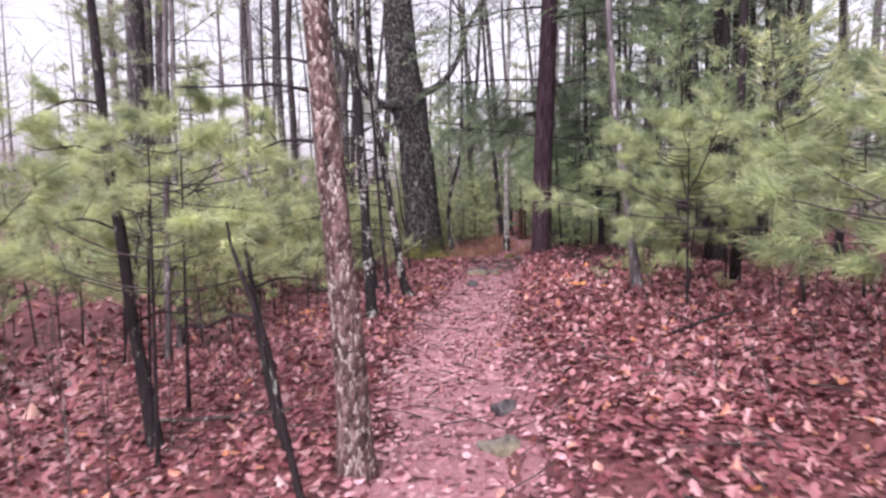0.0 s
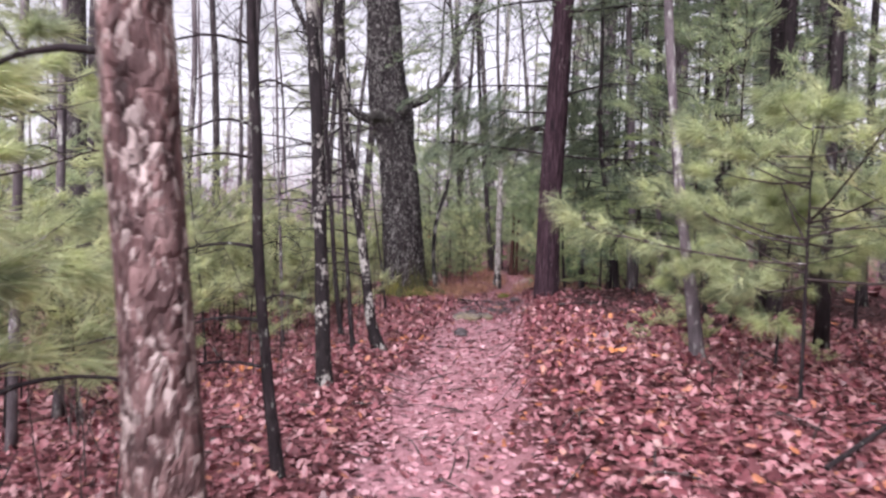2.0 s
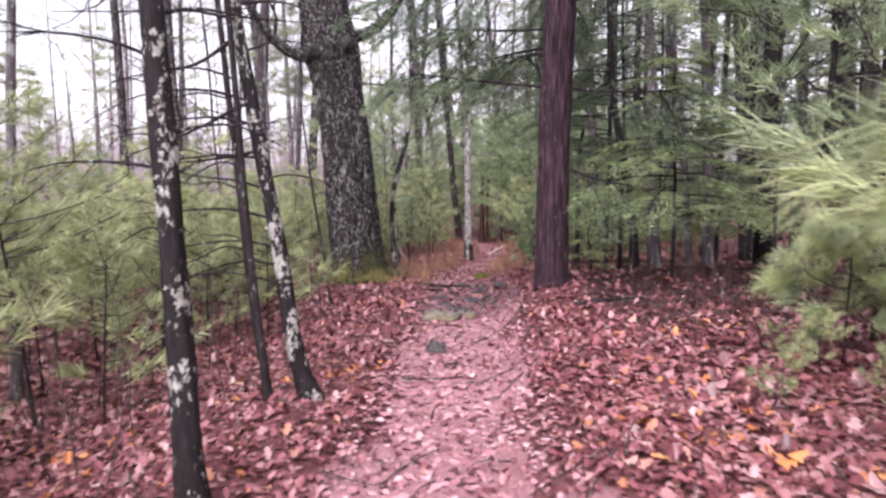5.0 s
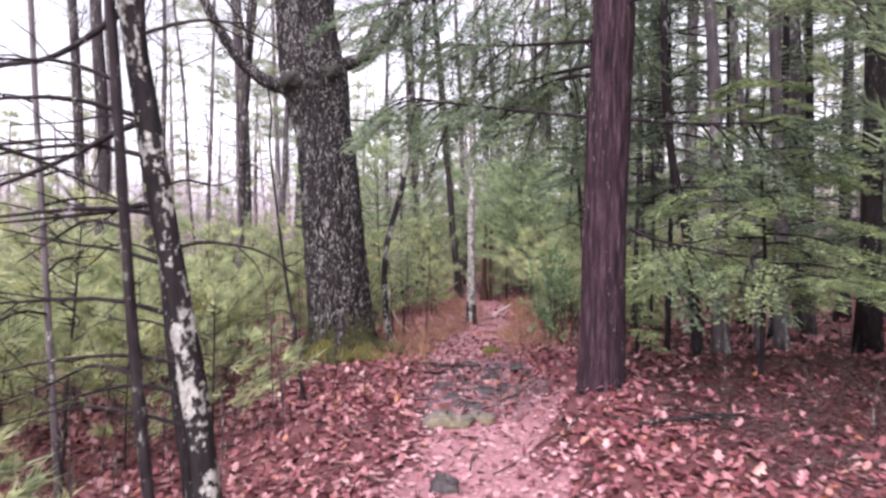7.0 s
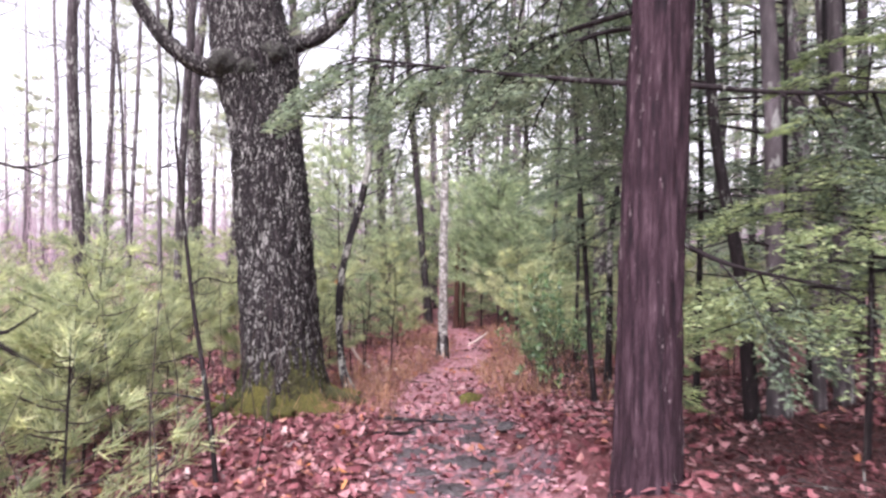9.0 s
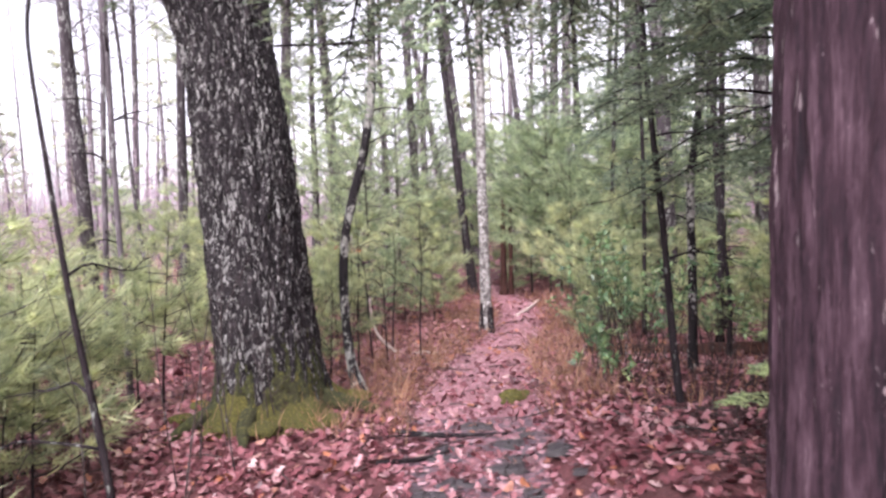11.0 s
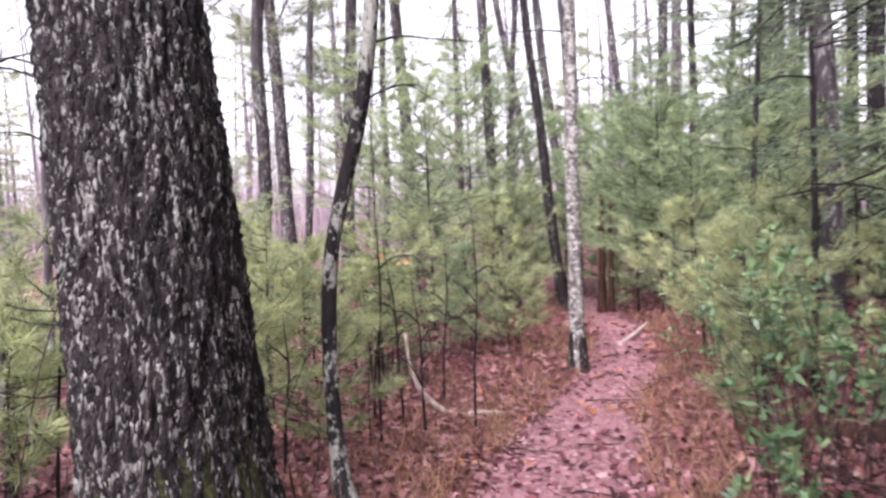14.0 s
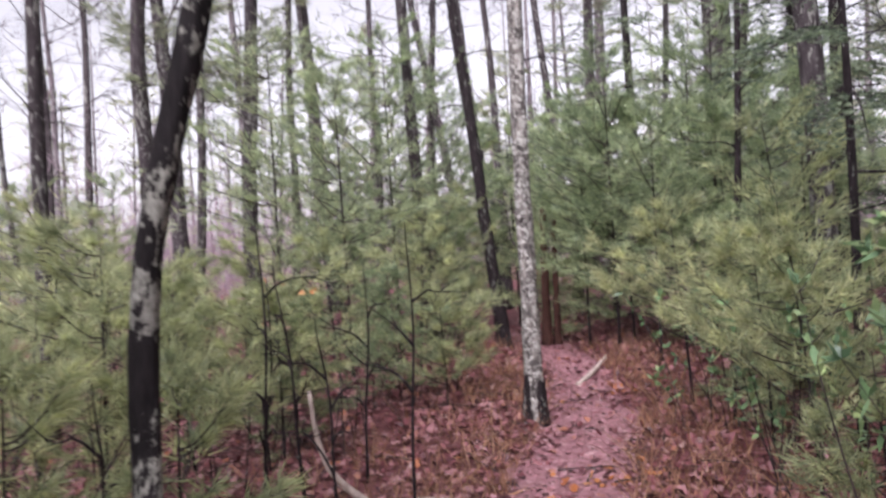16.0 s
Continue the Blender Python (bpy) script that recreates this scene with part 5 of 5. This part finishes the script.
for k in range(52):
    while True:
        x, y = rng.uniform(-30, 30), rng.uniform(-24, 44)
        if abs(x - float(trail_x(y))) > (5.0 if y < 16 else 2.0) and not (-8 < x < 8 and -3 < y < 17) and not (abs(x) < 12 and 17 < y < 27) and not (x < -2 and y > 8 and rng.random() < 0.75):
            break
    c = float(rng.choice([0, 0, 3.5]))
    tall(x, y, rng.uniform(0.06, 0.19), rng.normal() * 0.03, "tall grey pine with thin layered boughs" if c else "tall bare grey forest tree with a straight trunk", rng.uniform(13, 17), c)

# ---- the woods beyond ----
g = Geo()
for k in range(210):
    a, d = rng.uniform(0, 6.283), rng.uniform(34, 75)
    x, y = d * math.cos(a), 6 + d * math.sin(a)
    z, r, h, l = float(land(x, y)), rng.uniform(0.07, 0.2), rng.uniform(11, 17), rng.normal() * 0.04
    c = np.array([(x, y, z - 0.2), (x + l * 4, y, z + 4), (x + l * 8, y, z + 8), (x + l * h, y, z + h)])
    g.tube(c, (r, r * 0.85, r * 0.65, r * 0.2), 6)
    for m in range(4):
        i = rng.integers(1, 4)
        e = c[i] + [rng.normal() * 1.2, rng.normal() * 1.2, rng.uniform(0.8, 2.5)]
        g.tube(np.array([c[i], (c[i] + e) / 2 + [0, 0, 0.2], e]), (r * 0.3, r * 0.2, r * 0.08), 3, False)
    q = rng.uniform(0.25, 1, (70, 1))
    blades(g, c[0] + (c[-1] - c[0]) * q + rng.normal(size=(70, 3)) * [0.7, 0.7, 0.3] * q, rng.normal(size=(70, 3)) * [1.1, 1.1, 0.5] + [0, 0, 0.8], np.full(70, 0.0011 * d))
tagged(part("far_woods", g, GREY_HAZE_BARK), "distant bare forest trees with trunks paled by painted haze", "woods", kind="stuff")

g, w = Geo(), Geo()
for k in range(110):
    a, d = (rng.uniform(0.3, 2.9), rng.uniform(26, 62)) if k < 80 else (rng.uniform(0, 6.283), rng.uniform(30, 62))
    x, y = d * math.cos(a), 8 + d * math.sin(a)
    z, h = float(land(x, y)), rng.uniform(5, 12)
    w.tube(np.array([(x, y, z - 0.2), (x, y, z + h * 0.5), (x + rng.normal() * 0.2, y, z + h)]), (0.012 * h, 0.009 * h, 0.02), 6)
    at, way = [], []
    for m in range(9):
        f = 0.3 + 0.68 * m / 8 + rng.normal() * 0.015
        for q in range(4):
            b, ln = rng.random() * 6.283, h * 0.2 * (1.25 - f) * rng.uniform(0.6, 1.2)
            e = np.array([math.cos(b), math.sin(b), rng.uniform(-0.1, 0.2)])
            for t in (0.35, 0.65, 1.0):
                at.append(np.array([x, y, z + h * f]) + e * ln * t)
                way.append(e)
    tufts(g, at, way, 6, 0.5, 0.07, 0.9, 0.3)
tagged(part("far_pines", g, FARGREEN), "distant grey-green pines in ragged layers", "woods", kind="stuff")
tagged(part("far_pine_trunks", w, GREY_HAZE_BARK), "distant pine trunks paled by painted haze", "woods", kind="stuff")

g = Geo()
for k in range(1250):
    a, d = rng.uniform(0.2, 2.94) if k < 850 else rng.uniform(0, 6.283), rng.uniform(11, 46)
    x, y = d * math.cos(a), 8 + d * math.sin(a)
    if y < 6 and abs(x) < 9:
        continue
    z, h = float(land(x, y)), rng.uniform(1.5, 5.0)
    c = curve([(x, y, z - 0.1), (x + rng.normal() * 0.15, y, z + h * 0.4), (x + rng.normal() * 0.35, y, z + h)], 5)
    g.tube(c, np.linspace(0.018, 0.004, 5) * (0.5 + d / 40), 3, False)
    for m in range(6):
        i = rng.integers(1, 5)
        e = c[i] + np.array([rng.normal() * 0.4, rng.normal() * 0.4, rng.uniform(0.2, 0.9)])
        g.tube(np.array([c[i], (c[i] + e) / 2 + rng.normal(size=3) * 0.04, e]), np.array([0.009, 0.007, 0.003]) * (0.5 + d / 40), 3, False)
tagged(part("bare_brush", g, HAZE_BRUSH), "purple-grey leafless brush behind the young pines, paled by painted haze", "brush", kind="stuff")

# Thin stems whose lavender colour stands in for distant haze.
g = Geo()
n = 24000
a, d = rng.uniform(0, 6.283, n), rng.uniform(28, 85, n)
x, y = d * np.cos(a), 8 + d * np.sin(a)
blades(g, np.stack([x, y, land(x, y) - 0.1], -1), np.stack([rng.normal(size=n) * 0.5, rng.normal(size=n) * 0.5, rng.uniform(1.5, 7.5, n)], -1), 0.0016 * d)
tagged(part("far_brush", g, HAZE_BRUSH), "distant thicket of bare saplings with lavender haze in its colour", "brush", kind="stuff")

g = Geo()
n = 12000
a, d = rng.uniform(0, 6.283, n), rng.uniform(11, 58, n)
x, y = d * np.cos(a), 8 + d * np.sin(a)
k = ((np.abs(x) > 7) | (y > 21) | (y < -16)) & ((y > 4) | (np.abs(x) > 9))
x, y, n = x[k], y[k], int(k.sum())
clump = 0.5 + 0.5 * np.sin(x * 0.9 + 2) * np.cos(y * 0.7) + rng.normal(size=n) * 0.25
z = land(x, y) + rng.random(n) ** 1.4 * np.clip(clump, 0.15, 1.3) * 2.6
tufts(g, np.stack([x, y, z], -1), np.stack([rng.normal(size=n), rng.normal(size=n), np.full(n, 0.4)], -1), 8, 0.36, 0.03, 1.0)
tagged(part("far_undergrowth", g, FARGREEN), "distant grey-green young pines under the trees", "undergrowth", kind="stuff")


# ---- stones, sticks and logs ----
def stone(name, label, x, y, size, material, sink=0.3):
    ob = thing(name, x, y, label, "rock")
    n, m = 20, 12
    u, v = np.meshgrid(np.arange(n) * 2 * np.pi / n, np.linspace(0.03, np.pi - 0.03, m))
    r = 1 + 0.14 * np.sin(3 * u + v * 2 + x * 7) + 0.1 * np.sin(5 * u - 3 * v + y) + 0.08 * np.sin(7 * v + 2 * u) + rng.normal(size=u.shape) * 0.02
    p = np.stack([np.cos(u) * np.sin(v) * r * size[0], np.sin(u) * np.sin(v) * r * size[1], np.cos(v) * np.abs(r) * size[2] + size[2] * (1 - 2 * sink)], -1)
    g = Geo()
    o, i = np.arange(m - 1)[:, None] * n, np.arange(n)[None]
    g.add(p, np.stack([o + i, o + n + i, o + n + (i + 1) % n, o + (i + 1) % n], -1).reshape(-1, 4))
    g.f.append(np.arange(n)[None, ::-1])
    g.f.append(np.arange(n)[None] + n * (m - 1))
    part("body", g, material, ob)
    return ob


stone("rock", "small dark wet stone in the middle of the path", -0.06, 3.62, (0.085, 0.08, 0.075), DARKSTONE)
stone("rock", "flat mossy stone set in the path", -0.02, 5.0, (0.2, 0.15, 0.075), STONE)
stone("rock", "flat mossy stone set in the path", 0.24, 5.12, (0.15, 0.12, 0.06), STONE)
stone("rock", "dark stone at the edge of the path", 0.38, -3.05, (0.1, 0.07, 0.06), DARKSTONE)
stone("rock", "pale flat stone at the edge of the path", 0.37, -3.68, (0.15, 0.11, 0.05), STONE)
stone("moss_clump", "bright yellow-green moss cushion beside the path", 0.63, 8.53, (0.13, 0.11, 0.07), GOLDMOSS)
for x, y, s in ((0.05, 6.0, 0.12), (0.35, 6.25, 0.15), (0.6, 6.5, 0.1), (0.15, 6.7, 0.11), (0.45, 6.9, 0.13), (-0.1, 6.45, 0.09), (0.25, 5.7, 0.1), (0.62, 5.9, 0.09), (0.05, 7.15, 0.1), (0.5, 7.4, 0.12), (0.25, 7.9, 0.09)):
    stone("rock", "flat dark wet stone trodden into the path", x, y, (s, s * 0.75, s * 0.28), DARKSTONE, 0.36)
for k in range(14):
    y = 5.4 + k * 0.19 + rng.normal() * 0.05
    s = rng.uniform(0.06, 0.15)
    stone("rock", "flat dark wet stone trodden into the path", float(trail_x(y)) + rng.uniform(-0.5, 0.5), y, (s, s * rng.uniform(0.5, 0.8), s * 0.26), DARKSTONE, 0.4)


def stick(name, label, pts, r, material, n=7, forks=0, category="branch"):
    ob = thing(name, pts[0][0], pts[0][1], label, category)
    g = stem(rel(pts, ob), r, n, 24, ridge=0.08, flare=0.0)
    c = curve(rel(pts, ob), 12)
    part("stem", g, material, ob)
    for k in range(forks):
        i = rng.integers(3, 10)
        e = c[i] + rng.normal(size=3) * [0.25, 0.2, 0.02] + [0, 0, 0.05]
        f = Geo()
        f.tube(np.array([c[i], (c[i] + e) / 2 + [0, 0, 0.02], e]), (r[0] * 0.5, r[0] * 0.4, r[0] * 0.15), 5, False)
        part("side_twig", f, material, ob)


def down(x, y, dz):
    return (x, y, float(land(x, y)) + dz)


stick("fallen_branch", "pale bowed dead branch beside the path", [(-0.8, 11.0, 0.8), (-0.76, 11.0, 0.5), (-0.66, 11.0, 0.3), (-0.45, 11.05, 0.13), (-0.24, 11.1, float(land(-0.24, 11.1)) + 0.035), (-0.05, 11.15, float(land(-0.05, 11.15)) + 0.03)], (0.012, 0.016, 0.02, 0.022, 0.021, 0.012), PALE_WOOD)
stick("fallen_branch", "short pale broken stick across the path edge", [down(1.14, 14.6, 0.02), down(1.35, 15.0, 0.05), down(1.6, 15.5, 0.1)], (0.03, 0.028, 0.02), PALE_WOOD)
stick("fallen_log", "brown rotting log lying on the leaves", [down(1.5, 10.25, 0.04), down(2.2, 10.1, 0.05), down(2.9, 9.9, 0.06), down(3.8, 9.6, 0.05)], (0.08, 0.085, 0.08, 0.065), RED_WOOD, 14, 2, "log")
stick("fallen_branch", "dark stick lying across the path", [down(-0.25, 7.62, 0.02), down(0.1, 7.6, 0.03), down(0.5, 7.64, 0.02)], (0.016, 0.02, 0.012), DARK_BARK, 7, 1)
stick("fallen_branch", "dark stick lying across the path", [down(-0.3, 6.9, 0.02), down(0.0, 7.15, 0.025), down(0.2, 7.4, 0.02)], (0.014, 0.016, 0.01), DARK_BARK)
stick("fallen_branch", "dark stick lying across the path", [down(-0.3, 2.75, 0.02), down(-0.05, 2.72, 0.02), down(0.15, 2.8, 0.02)], (0.012, 0.014, 0.008), DARK_BARK)
stick("fallen_branch", "thin dead branch lying on the leaves", [down(0.75, 3.6, 0.03), down(1.2, 3.5, 0.05), down(1.7, 3.55, 0.04)], (0.014, 0.014, 0.008), DARK_BARK, 7, 2)
stick("fallen_branch", "thin dead branch lying on the leaves", [down(-1.9, -3.2, 0.04), down(-1.4, -3.3, 0.05), down(-0.9, -3.2, 0.04)], (0.01, 0.012, 0.007), TWIG, 6, 1)
stick("fallen_branch", "thin dead branch lying on the leaves", [down(1.5, -2.6, 0.05), down(1.9, -2.2, 0.1), down(2.3, -1.7, 0.06)], (0.012, 0.012, 0.007), DARK_BARK, 6, 2)
for x, r, h in ((1.1, 0.06, 1.9), (1.24, 0.045, 1.7)):
    ob = thing("broken_snag", x, 17.1, "broken reddish dead trunk standing splintered", "tree stump")
    part("trunk", stem([(0, 0, -0.05), (0.01, 0, h * 0.5), (0.02, 0, h * 0.92), (0.05, 0.01, h)], (r, r * 0.9, r * 0.8, r * 0.2), 9, 22, ridge=0.14), RED_WOOD, ob)

g = Geo()
for k in range(420):
    y = rng.uniform(-7.5, 15)
    x = float(trail_x(y)) + rng.normal() * 1.6
    a, l = rng.random() * 6.283, rng.uniform(0.1, 0.5)
    p = [down(x, y, 0.03), down(x + math.cos(a) * l * 0.5 + rng.normal() * 0.02, y + math.sin(a) * l * 0.5, 0.045), down(x + math.cos(a) * l, y + math.sin(a) * l, 0.03)]
    g.tube(curve(p, 5), np.linspace(0.006, 0.002, 5), 4, False)
tagged(part("fallen_twigs", g, TWIG), "small dark twigs strewn over leaves and path", "twigs", kind="stuff")

g = Geo()
for cx, cy, n in ((1.05, -0.1, 16), (-0.75, 2.7, 18), (-1.9, 1.2, 16), (0.35, -1.0, 8), (0.95, 0.7, 14), (-0.6, 5.6, 12), (1.3, 2.0, 10), (0.9, 11.6, 30), (1.5, 14.4, 26), (-0.4, 9.4, 12)):
    leaves(g, cx + rng.normal(size=n) * 0.24, cy + rng.normal(size=n) * 0.24, rng.uniform(0.045, 0.085, n), rng.uniform(0.01, 0.035, n), 0.4, HALF)
tagged(part("orange_leaves", g, ORANGE), "bright orange fallen leaves in small drifts", "leaves", kind="stuff")
for x, y, z in ((-1.18, 12.8, 1.14), (-1.6, 13.4, 1.2), (-1.75, 13.5, 1.0), (-2.2, 13.2, 0.9)):
    ob = thing("withered_sapling", x, y, "thin sapling holding a few withered orange leaves", "sapling")
    g = Geo()
    g.tube(curve([(0, 0, -0.03), (0.03, 0, (z - ob.location[2]) * 0.5), (0.0, 0.0, z - ob.location[2])], 8), np.linspace(0.008, 0.003, 8), 5, False)
    part("stem", g, TWIG, ob)
    g = Geo()
    leaves(g, rng.normal(size=6) * 0.07, rng.normal(size=6) * 0.07, rng.uniform(0.06, 0.1, 6), rng.uniform(-0.1, 0.08, 6), 0.8, HALF)
    me = g.mesh("withered_leaf")
    lf = part("withered_leaves", me, ORANGE, ob)
    lf.location = (0, 0, z - ob.location[2] - float(land(0, 0)))
